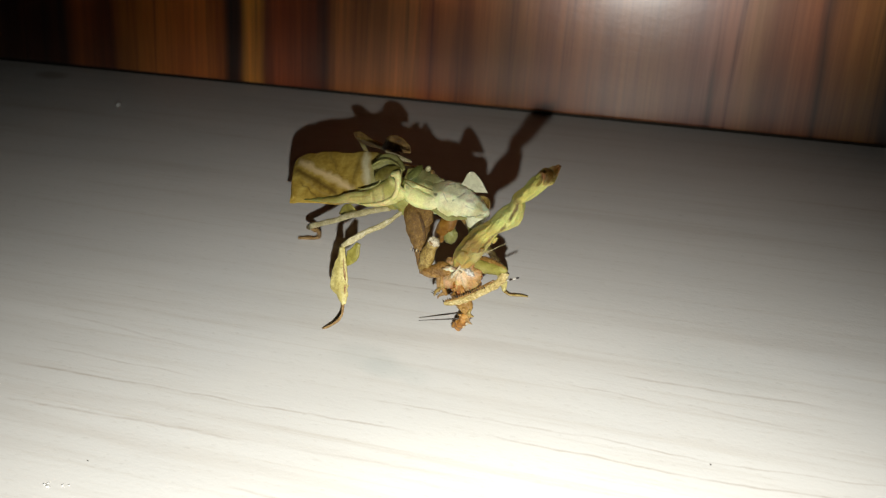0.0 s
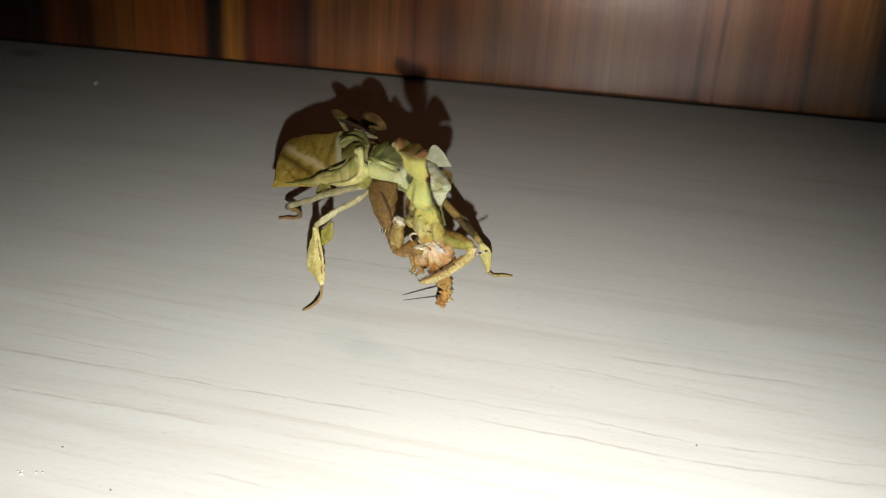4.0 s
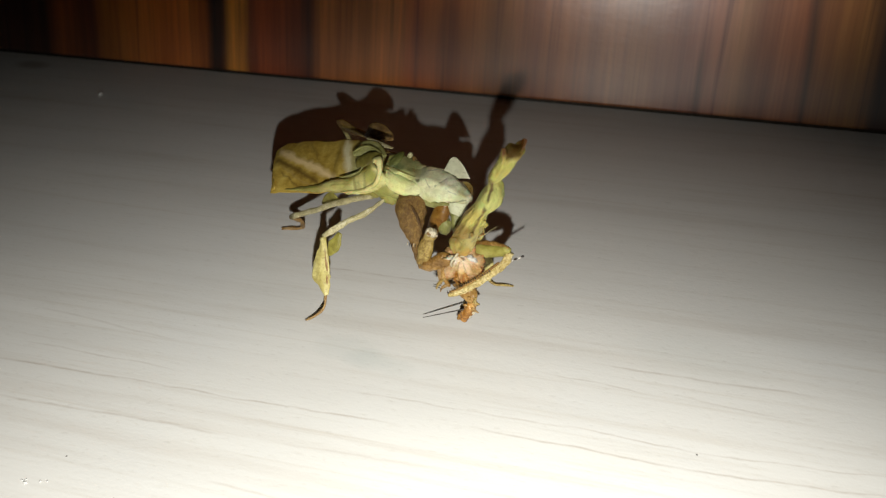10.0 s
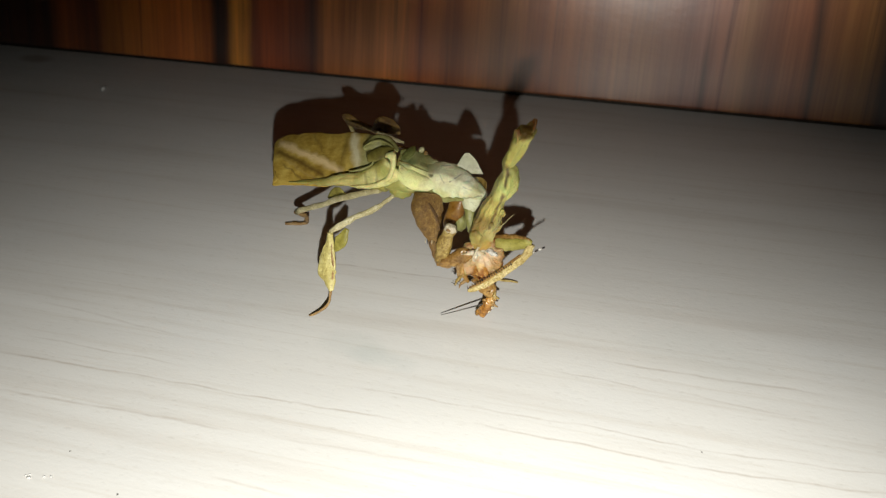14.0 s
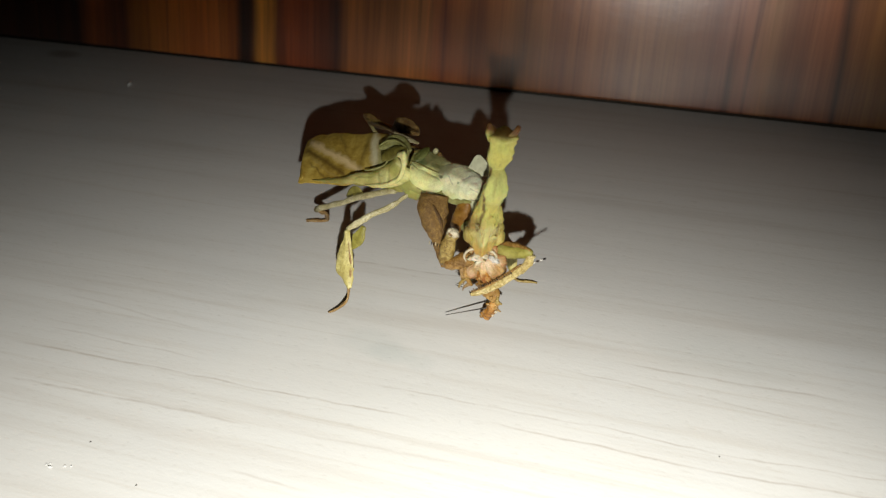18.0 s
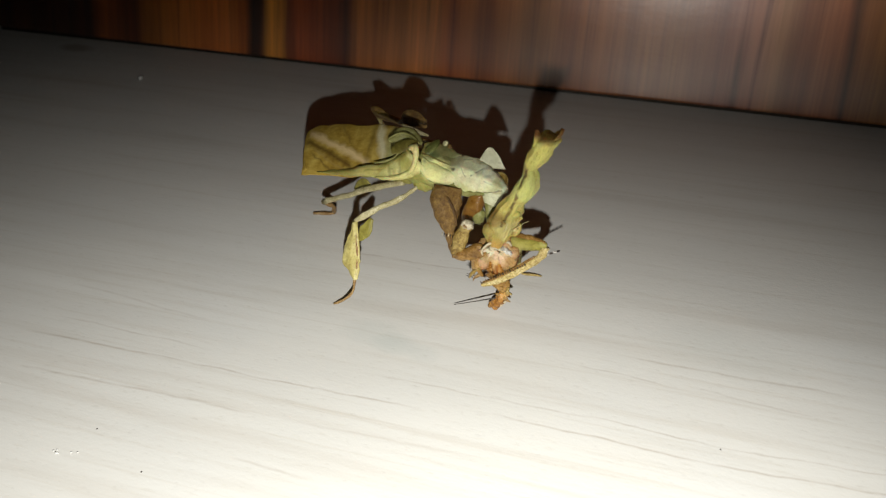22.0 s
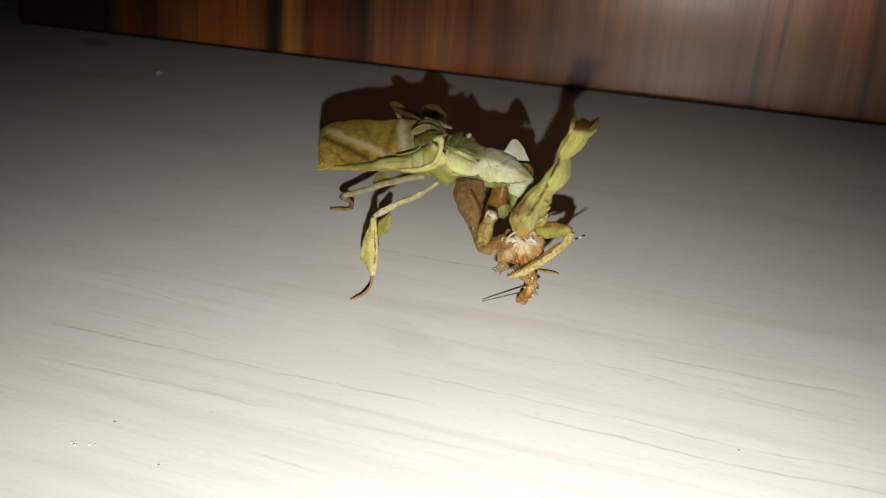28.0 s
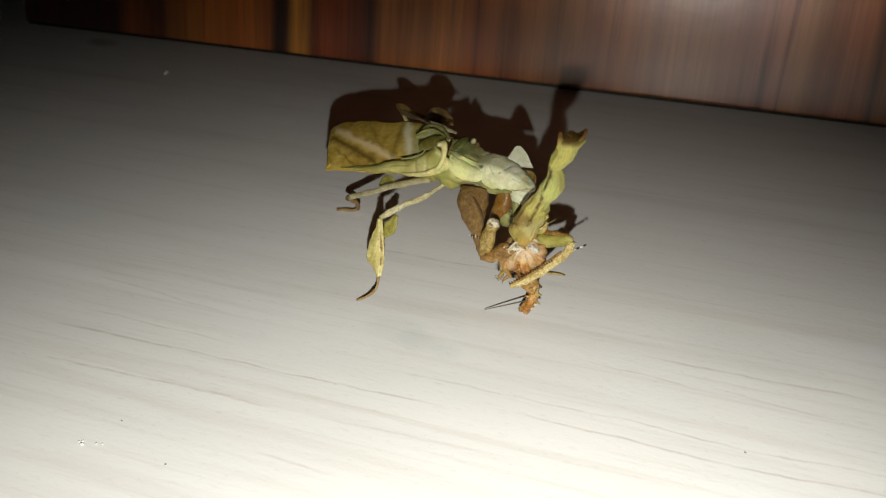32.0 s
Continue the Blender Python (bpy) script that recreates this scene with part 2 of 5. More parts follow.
def desk_material():
    mat, tree, bsdf = shader("pale_wood_laminate", 0.5, 0.12)
    streak = noise_at(tree, coords(tree, (7, 150, 1)), 1.0, 5, 0.6)
    soft = noise_at(tree, coords(tree, (12, 45, 1), 0.0, (2, 5, 0)), 1.0, 3, 0.5)
    fine = noise_at(tree, coords(tree, (260, 1500, 1)), 1.0, 3, 0.6)
    fleck = noise_at(tree, coords(tree, (500, 1300, 1), 0.35), 1.0, 2, 0.5)
    cloud = noise_at(tree, coords(tree), 30.0, 3, 0.5)
    base = ramp(tree, streak, [(0.30, (0.535, 0.505, 0.46)), (0.45, (0.60, 0.582, 0.545)), (0.75, (0.63, 0.615, 0.58))])
    base = mix(tree, ramp(tree, soft, [(0.35, (0, 0, 0)), (0.75, (0.5,) * 3)]), base, (0.50, 0.485, 0.455))
    base = mix(tree, ramp(tree, cloud, [(0.5, (0, 0, 0)), (0.8, (0.35,) * 3)]), base, (0.55, 0.555, 0.55))
    c = tree.nodes.new("ShaderNodeTexCoord")
    sep = tree.nodes.new("ShaderNodeSeparateXYZ")
    tree.links.new(c.outputs["Object"], sep.inputs[0])
    wob = math_node(tree, "MULTIPLY", math_node(tree, "SUBTRACT", noise_at(tree, coords(tree, (70, 12, 1)), 1.0, 3), 0.5), 0.0022)
    y = math_node(tree, "ADD", sep.outputs[1], wob)
    for x0, y0, wide, deep, much in SMUDGES + [STAIN]:
        u = math_node(tree, "MULTIPLY", math_node(tree, "SUBTRACT", sep.outputs[0], x0), 1 / wide)
        v = math_node(tree, "MULTIPLY", math_node(tree, "SUBTRACT", y, y0), 1 / deep)
        far = math_node(tree, "ADD", math_node(tree, "MULTIPLY", u, u), math_node(tree, "MULTIPLY", v, v))
        far = math_node(tree, "ADD", far, math_node(tree, "MULTIPLY", math_node(tree, "SUBTRACT", cloud, 0.5), 2.4))
        base = mix(tree, math_node(tree, "MULTIPLY", math_node(tree, "SUBTRACT", 1.0, far, True), much), base, (0.20, 0.13, 0.08) if (x0, y0) == STAIN[:2] else (0.46, 0.475, 0.45))
    patchy = ramp(tree, noise_at(tree, coords(tree, (220, 220, 1)), 1.0, 3), [(0.3, (0.35,) * 3), (0.6, (1, 1, 1))])
    total = None
    for x0, y0, x1, y1, w, s in GRAIN_LINES:
        k = (y1 - y0) / (x1 - x0)
        line = math_node(tree, "ADD", math_node(tree, "MULTIPLY", sep.outputs[0], k), y0 - k * x0)
        off = math_node(tree, "ABSOLUTE", math_node(tree, "SUBTRACT", y, line))
        near = math_node(tree, "SUBTRACT", 1.0, math_node(tree, "MULTIPLY", off, 1 / w), True)
        mid, half = (x0 + x1) / 2, (x1 - x0) / 2
        run = math_node(tree, "ABSOLUTE", math_node(tree, "SUBTRACT", sep.outputs[0], mid))
        run = math_node(tree, "MULTIPLY", math_node(tree, "SUBTRACT", half + 0.004, run), 1 / 0.008, True)
        one = math_node(tree, "MULTIPLY", math_node(tree, "MULTIPLY", near, run), s * 0.7)
        total = one if total is None else math_node(tree, "MAXIMUM", total, one)
    base = mix(tree, math_node(tree, "MULTIPLY", total, patchy), base, (0.24, 0.17, 0.115))
    hair = noise_at(tree, coords(tree, (11, 520, 1), 0.0, (1.7, 0.2, 0)), 1.0, 4, 0.65)
    base = mix(tree, 1.0, base, ramp(tree, hair, [(0.30, (0.93, 0.91, 0.885)), (0.45, (1, 1, 1)), (0.8, (1.02, 1.02, 1.02))]), "MULTIPLY")
    base = mix(tree, 1.0, base, ramp(tree, fine, [(0.28, (0.94, 0.93, 0.915)), (0.42, (1, 1, 1))]), "MULTIPLY")
    base = mix(tree, 1.0, base, ramp(tree, fleck, [(0.26, (0.93, 0.925, 0.92)), (0.36, (1, 1, 1))]), "MULTIPLY")
    tree.links.new(base, bsdf.inputs["Base Color"])
    tree.links.new(ramp(tree, cloud, [(0.3, (0.42,) * 3), (0.7, (0.55,) * 3)]), bsdf.inputs["Roughness"])
    bump(tree, bsdf, math_node(tree, "ADD", fleck, math_node(tree, "MULTIPLY", noise_at(tree, coords(tree), 1800, 2), 0.8)), 0.12, 0.0002)
    return mat


# Stripes of the printed wood: place along the board in metres, colour
# Lamp falloff and, right of -0.06, highlight haze are worked into these colours
STRIPES = [
    (-0.1872, (0.058, 0.013, 0.001)),
    (-0.1819, (0.262, 0.066, 0.009)),
    (-0.1705, (0.101, 0.022, 0.006)),
    (-0.1648, (0.533, 0.192, 0.024)),
    (-0.1445, (0.592, 0.159, 0.024)),
    (-0.1329, (0.700, 0.206, 0.032)),
    (-0.1306, (0.058, 0.013, 0.001)),
    (-0.1268, (0.094, 0.023, 0.006)),
    (-0.1238, (0.816, 0.329, 0.043)),
    (-0.1200, (0.816, 0.314, 0.040)),
    (-0.1178, (0.180, 0.038, 0.009)),
    (-0.1141, (0.609, 0.123, 0.024)),
    (-0.0989, (0.079, 0.016, 0.005)),
    (-0.0955, (0.583, 0.185, 0.038)),
    (-0.0853, (0.685, 0.239, 0.055)),
    (-0.0723, (0.685, 0.234, 0.053)),
    (-0.0697, (0.617, 0.163, 0.038)),
    (-0.0433, (0.359, 0.139, 0.037)),
    (-0.0337, (0.356, 0.117, 0.040)),
    (-0.0060, (0.359, 0.139, 0.046)),
    (0.0060, (0.299, 0.110, 0.063)),
    (0.0150, (0.322, 0.123, 0.067)),
    (0.0200, (0.345, 0.156, 0.067)),
    (0.0260, (0.299, 0.110, 0.048)),
    (0.0350, (0.379, 0.128, 0.049)),
    (0.0368, (0.068, 0.021, 0.009)),
    (0.0392, (0.299, 0.110, 0.033)),
    (0.0500, (0.359, 0.152, 0.033)),
    (0.0545, (0.050, 0.018, 0.008)),
]


def board_material():
    mat, tree, bsdf = shader("striped_brown_wood_laminate", 0.4, 0.6)
    c = tree.nodes.new("ShaderNodeTexCoord")
    sep = tree.nodes.new("ShaderNodeSeparateXYZ")
    tree.links.new(c.outputs["Object"], sep.inputs[0])
    wob = noise_at(tree, coords(tree, (60, 1, 14)), 1.0, 3, 0.5)
    x = math_node(tree, "ADD", sep.outputs[0], math_node(tree, "MULTIPLY", math_node(tree, "SUBTRACT", wob, 0.5), 0.006))
    f = math_node(tree, "MULTIPLY", math_node(tree, "ADD", x, 0.225), 1 / 0.315)
    col = ramp(tree, f, [((p + 0.225) / 0.315, q) for p, q in STRIPES])
    vein = noise_at(tree, coords(tree, (230, 1, 5), 0.0, (4, 0, 2)), 1.0, 4, 0.6, 0.4)
    col = mix(tree, 1.0, col, ramp(tree, vein, [(0.30, (0.38, 0.30, 0.26)), (0.43, (1, 1, 1)), (0.62, (1.12, 1.1, 1.05))]), "MULTIPLY")
    fib = noise_at(tree, coords(tree, (900, 1, 26)), 1.0, 4, 0.6)
    wide = noise_at(tree, coords(tree, (95, 1, 7)), 1.0, 3, 0.5)
    col = mix(tree, 1.0, col, ramp(tree, fib, [(0.25, (0.74, 0.70, 0.68)), (0.6, (1.08, 1.08, 1.08))]), "MULTIPLY")
    col = mix(tree, 1.0, col, ramp(tree, wide, [(0.34, (0.62, 0.54, 0.48)), (0.60, (1.2, 1.18, 1.15))]), "MULTIPLY")
    tree.links.new(col, bsdf.inputs["Base Color"])
    smear = noise_at(tree, coords(tree, (30, 30, 30)), 1.0, 5, 0.6)
    tree.links.new(ramp(tree, smear, [(0.3, (0.35,) * 3), (0.7, (0.43,) * 3)]), bsdf.inputs["Roughness"])
    bsdf.inputs["Coat Weight"].default_value, bsdf.inputs["Coat Roughness"].default_value, bsdf.inputs["Coat IOR"].default_value = 1.0, 0.22, 1.9
    peel = math_node(tree, "ADD", noise_at(tree, coords(tree, (260, 1, 420)), 1.0, 3, 0.55), math_node(tree, "MULTIPLY", noise_at(tree, coords(tree, (50, 1, 140), 0.0, (3, 0, 1)), 1.0, 3, 0.5, 1.0), 0.8))
    bump(tree, bsdf, peel, 0.3, 0.0004)
    return mat


def plain(name, colour, rough=0.6, scale=40.0, vary=0.12):
    mat, tree, bsdf = shader(name, rough, 0.3)
    n = noise_at(tree, coords(tree), scale, 5, 0.6)
    lo, hi = tuple(v * (1 - vary) for v in colour), tuple(min(1, v * (1 + vary)) for v in colour)
    tree.links.new(ramp(tree, n, [(0.3, lo), (0.7, hi)]), bsdf.inputs["Base Color"])
    bump(tree, bsdf, n, 0.2, 0.0005)
    return mat


M_DESK, M_BOARD = desk_material(), board_material()
M_GAP_SHADE = plain("dark_gap_shade", (0.05, 0.04, 0.03), 0.6, 200)
M_WALL = plain("room_paint", (0.55, 0.52, 0.46), 0.8, 3)
M_BROWN = leafy("brown_leaf_wing", (0.13, 0.068, 0.011), (0.215, 0.128, 0.024), (0.30, 0.19, 0.045), 260, 0.5, 0.4)
M_OLIVE = leafy("olive_green_lobe", (0.16, 0.13, 0.018), (0.29, 0.26, 0.05), (0.42, 0.38, 0.11), 230, 0.45, 0.3, 1.0, 1.0, 0.5)
M_PALE = leafy("pale_cream_lobe_skin", (0.52, 0.51, 0.32), (0.64, 0.63, 0.43), (0.72, 0.71, 0.53), 150, 0.42, 0.3, 2.0, 1.0, 0.35)
M_GREEN = leafy("olive_green_skin", (0.12, 0.12, 0.03), (0.22, 0.215, 0.06), (0.33, 0.32, 0.12), 200, 0.45, 0.3, 3.0, 1.0, 0.5)
M_LEGB = leafy("speckled_golden_brown_leg", (0.08, 0.034, 0.005), (0.19, 0.098, 0.018), (0.38, 0.25, 0.075), 900, 0.4, 0.5, 6.0)
M_LEGY = leafy("golden_olive_leg", (0.12, 0.066, 0.012), (0.26, 0.165, 0.036), (0.45, 0.34, 0.115), 300, 0.4, 0.45, 7.0)
M_LEGP = leafy("pale_straw_leg", (0.30, 0.25, 0.11), (0.50, 0.44, 0.23), (0.68, 0.63, 0.43), 380, 0.42, 0.5, 8.0)
M_TARS = leafy("brown_foot", (0.15, 0.08, 0.024), (0.30, 0.18, 0.065), (0.44, 0.30, 0.13), 500, 0.45, 0.5, 9.0)
M_ORANGE = leafy("moist_orange_flesh", (0.15, 0.055, 0.008), (0.36, 0.16, 0.03), (0.62, 0.38, 0.13), 420, 0.18, 0.4, 10.0, 1.0, 0.7)
M_DARK = leafy("dark_thin_feeler", (0.03, 0.024, 0.018), (0.06, 0.05, 0.04), (0.11, 0.09, 0.07), 500, 0.5)
M_SPINE = leafy("black_spines", (0.008, 0.005, 0.004), (0.02, 0.012, 0.009), (0.08, 0.04, 0.02), 800, 0.4)
M_WHITE = leafy("glassy_white_bits", (0.45, 0.42, 0.36), (0.65, 0.62, 0.56), (0.8, 0.78, 0.72), 500, 0.25)
M_CREASE = leafy("dark_brown_crease", (0.07, 0.03, 0.006), (0.12, 0.06, 0.012), (0.17, 0.09, 0.02), 300, 0.6)
M_FADE = leafy("faded_green_fold", (0.18, 0.17, 0.045), (0.28, 0.27, 0.085), (0.38, 0.37, 0.15), 240, 0.45, 0.4, 13.0, 1.0, 0.5)
M_RIM = leafy("pale_cream_rim", (0.42, 0.39, 0.18), (0.54, 0.51, 0.27), (0.62, 0.59, 0.37), 260, 0.36, 0.3, 14.0, 1.0, 0.4)
M_FOLD = leafy("deep_olive_fold", (0.10, 0.08, 0.012), (0.165, 0.14, 0.025), (0.25, 0.215, 0.05), 240, 0.45, 0.3, 15.0, 1.0, 0.5)
M_MINT = leafy("pale_mint_cream_skin", (0.54, 0.55, 0.33), (0.66, 0.66, 0.42), (0.74, 0.74, 0.52), 220, 0.4, 0.3, 16.0, 1.0, 0.4)
M_LEAF = leafy("tan_leaf_leg", (0.34, 0.27, 0.075), (0.50, 0.43, 0.15), (0.64, 0.57, 0.27), 240, 0.42, 0.35, 17.0, 1.0, 0.6)
M_KNOB = leafy("cream_joint_skin", (0.40, 0.33, 0.20), (0.58, 0.50, 0.34), (0.72, 0.66, 0.50), 400, 0.4, 0.5, 18.0)
M_RUST = leafy("rust_brown_leg", (0.12, 0.055, 0.012), (0.26, 0.14, 0.034), (0.42, 0.25, 0.075), 300, 0.28, 0.35, 19.0, 1.0, 0.6)
M_AMBER = leafy("amber_brown_leg", (0.11, 0.042, 0.006), (0.22, 0.10, 0.014), (0.32, 0.20, 0.04), 160, 0.35, 0.3, 20.0, 1.0, 0.5)
M_STRAW = leafy("straw_yellow_leg", (0.24, 0.15, 0.03), (0.52, 0.40, 0.15), (0.72, 0.63, 0.36), 420, 0.28, 0.55, 21.0)
M_PIT = leafy("dark_green_pit", (0.06, 0.07, 0.014), (0.125, 0.14, 0.032), (0.22, 0.23, 0.07), 260, 0.45, 0.3, 22.0, 1.0, 0.4)
M_CRUMB = plain("white_crumb", (0.62, 0.61, 0.58), 0.5, 900)
# Soft colour patches of the body: wing flaps and thorax, then neck
FLAP_PATCHES = [
    (-4, -5.2, 24.5, 5.0, (0.55, 0.49, 0.159), 1.0), (0.5, -4.6, 27.4, 2.6, (0.30, 0.26, 0.038), 0.9), (2.6, -6.2, 24.8, 3.2, (0.69, 0.63, 0.254), 0.9),
    (5.6, -5.6, 27.0, 2.6, (0.53, 0.51, 0.132), 0.8), (6.8, -3.2, 24.0, 3.6, (0.32, 0.31, 0.070), 0.9),
    (6.6, -4.9, 30.6, 2.2, (0.79, 0.74, 0.315), 1.0), (6.6, -5.9, 27.8, 1.5, (0.77, 0.71, 0.294), 1.0), (4.6, -6.5, 25.6, 1.7, (0.77, 0.71, 0.294), 0.9),
]
NECK_PATCHES = [
    (18, -3, 27, 6.6, (0.86, 0.85, 0.53), 1.0), (13.5, -1.0, 27.6, 2.6, (0.57, 0.56, 0.294), 0.9), (20.5, -3.4, 28.6, 2.4, (0.86, 0.86, 0.64), 0.8),
    (16.5, -5.4, 25.2, 1.8, (0.66, 0.64, 0.257), 0.8), (24.4, -4.6, 27.2, 1.6, (0.81, 0.85, 0.59), 0.8),
    (10.2, -1.4, 29.2, 3.4, (0.25, 0.24, 0.090), 1.0), (8.2, -2.6, 29.6, 1.2, (0.57, 0.56, 0.235), 0.8), (9.6, -2.9, 29.8, 1.4, (0.07, 0.11, 0.030), 0.95),
    (10.4, -4.8, 27.2, 3.0, (0.85, 0.84, 0.36), 1.0), (13.4, -4.6, 26.2, 1.8, (0.79, 0.77, 0.410), 0.8),
]
M_BODY = patched("green_cream_body_skin", (0.32, 0.285, 0.065), FLAP_PATCHES + NECK_PATCHES, 0.42, 0.18, 0.3, (1, 1, 1), [
    # Streaks paint shade into wrinkles, grooves and folds, and beside the lobe
    ((17.8, -5.05, 28.6), (18.7, -4.4, 29.3), 0.16, (0.34, 0.34, 0.22), 0.85), ((18.7, -4.4, 29.3), (19.4, -3.3, 29.5), 0.14, (0.40, 0.40, 0.28), 0.8), ((15.1, -1.9, 29.5), (16.8, -1.2, 29.7), 0.14, (0.42, 0.42, 0.28), 0.7),
    ((20.4, -6.0, 26.1), (22.3, -5.9, 26.6), 0.16, (0.28, 0.27, 0.15), 0.9), ((22.3, -5.9, 26.6), (24.2, -5.8, 27.6), 0.13, (0.32, 0.31, 0.18), 0.9), ((17.9, -0.9, 29.7), (20.6, -1.5, 29.3), 0.3, (0.34, 0.29, 0.16), 0.7), ((20.6, -1.5, 29.3), (23.4, -3.4, 28.6), 0.35, (0.30, 0.23, 0.11), 0.8),
    ((20.6, -5.5, 28.5), (22.2, -5.5, 28.2), 0.12, (0.42, 0.42, 0.30), 0.6), ((15.6, -4.2, 29.1), (16.7, -5.0, 28.0), 0.12, (0.44, 0.44, 0.30), 0.6),
    ((8.4, -4.6, 29.2), (14.6, -3.8, 28.2), 0.32, (0.10, 0.095, 0.04), 0.9),
    ((0.5, -4.9, 27.0), (1.6, -6.0, 24.4), 0.3, (0.27, 0.24, 0.06), 0.7), ((3.0, -4.8, 28.0), (3.6, -6.2, 25.4), 0.3, (0.30, 0.27, 0.08), 0.7), ((-5.0, -5.4, 23.8), (3.4, -5.0, 26.6), 0.2, (0.24, 0.21, 0.045), 0.6),
], 0.25)
M_HEAD = patched("yellow_green_leafy_head", (0.40, 0.32, 0.071), [
    (0, 0, 25.5, 5.0, (0.61, 0.57, 0.137), 1.0), (0.4, -0.6, 17.4, 4.2, (0.58, 0.59, 0.178), 1.0), (0.6, -1, 11, 3.0, (0.55, 0.51, 0.131), 0.8),
    (0.2, -1.8, 6.5, 2.6, (0.61, 0.55, 0.227), 0.7), (-3.2, 0, 8, 2.6, (0.21, 0.13, 0.026), 0.8), (0, -1.4, 1.2, 2.4, (0.53, 0.32, 0.071), 0.8),
    (-2.2, 0.2, 20.8, 1.6, (0.19, 0.10, 0.017), 0.8), (2.6, 0.4, 13.4, 1.3, (0.27, 0.16, 0.034), 0.7),
    (-2.4, -0.2, 30.4, 1.7, (0.22, 0.09, 0.012), 1.0), (2.4, -0.2, 30.4, 1.7, (0.22, 0.09, 0.012), 1.0), (0, -0.5, 29.9, 1.9, (0.20, 0.09, 0.012), 0.9),
], 0.4, 0.34, 0.5, (1, 1, 0.4), [
    # The first three paint the shaded fold down the crest's left side
    ((-1.0, -0.2, 22.0), (-1.4, -1.5, 17), 0.26, (0.12, 0.065, 0.012), 0.9), ((-1.4, -1.5, 17), (-1.0, -1.3, 12), 0.26, (0.12, 0.065, 0.012), 0.9), ((-1.0, -1.4, 12), (-1.8, -1.7, 6), 0.26, (0.15, 0.085, 0.016), 0.85),
    ((1.2, -1.4, 12), (1.2, -2.0, 7), 0.16, (0.26, 0.18, 0.045), 0.7), ((0.2, -2.2, 10), (-0.4, -2.3, 5), 0.15, (0.28, 0.19, 0.05), 0.6), ((0.6, -0.9, 26.5), (0.3, -0.9, 22.5), 0.16, (0.30, 0.25, 0.06), 0.7), ((2.2, -1.0, 8.5), (1.9, -1.8, 3.5), 0.3, (0.17, 0.10, 0.02), 0.7),
], 0.5)
M_FLESH = patched("moist_tan_flesh", (0.46, 0.26, 0.10), [
    (22.6, -11.6, 15.6, 2.6, (0.66, 0.46, 0.22), 0.9), (26.0, -11.6, 16.8, 2.8, (0.78, 0.58, 0.38), 0.95), (23.6, -12, 17.4, 1.5, (0.82, 0.74, 0.56), 0.9), (27.6, -11, 15.2, 1.6, (0.52, 0.30, 0.10), 0.8), (24.6, -11.8, 14.4, 1.4, (0.72, 0.50, 0.22), 0.9), (24.2, -11.6, 11.8, 2.2, (0.34, 0.13, 0.03), 0.9), (22.0, -11, 13.6, 1.6, (0.56, 0.36, 0.20), 0.8),
], 0.15, 0.3, 0.6)

# Crumbs: place on the desk in metres, size in millimetres
CRUMBS = [(-0.0944, -0.1472, 0.26, M_CRUMB), (-0.0947, -0.1466, 0.18, M_CRUMB), (-0.0920, -0.1464, 0.18, M_CRUMB), (-0.0909, -0.1461, 0.16, M_CRUMB), (-0.0952, -0.1469, 0.18, M_CRUMB), (-0.0907, -0.1407, 0.11, M_DARK), (-0.0778, -0.1467, 0.13, M_DARK), (-0.1568, -0.0225, 0.85, M_CRUMB), (0.0149, -0.1163, 0.11, M_DARK)]


# Mesh helpers; lengths of the small things are in millimetres
MM = 0.001


def part(name, bm, material, parent, label="", smooth=True):
    mesh = bpy.data.meshes.new(name)
    bmesh.ops.recalc_face_normals(bm, faces=bm.faces[:])
    for f in bm.faces:
        f.smooth = smooth
    bm.to_mesh(mesh)
    bm.free()
    mesh.materials.append(material)
    ob = new(name, mesh)
    if parent:
        ob.parent = parent
    return tagged(ob, label)


def box(lo, hi, bevel=0.0):
    bm = bmesh.new()
    bmesh.ops.create_cube(bm, size=1)
    for v in bm.verts:
        v.co = Vector([(a + b) / 2 + c * (b - a) for a, b, c in zip(lo, hi, v.co)])
    if bevel:
        bmesh.ops.bevel(bm, geom=bm.edges[:], offset=bevel, segments=2, affect="EDGES", profile=0.6)
    return bm


def spline(rows, sub):
    """Smooth rows of numbers through the given ones."""
    rows = np.array(rows, float)
    padded = np.vstack([2 * rows[0] - rows[1], rows, 2 * rows[-1] - rows[-2]])
    out = []
    for k in range(1, len(padded) - 2):
        a, b, c, d = padded[k - 1 : k + 3]
        for s in range(sub):
            u = s / sub
            out.append(0.5 * (2 * b + (c - a) * u + (2 * a - 5 * b + 4 * c - d) * u * u + (3 * b - a - 3 * c + d) * u**3))
    return np.array(out + [padded[-2]])


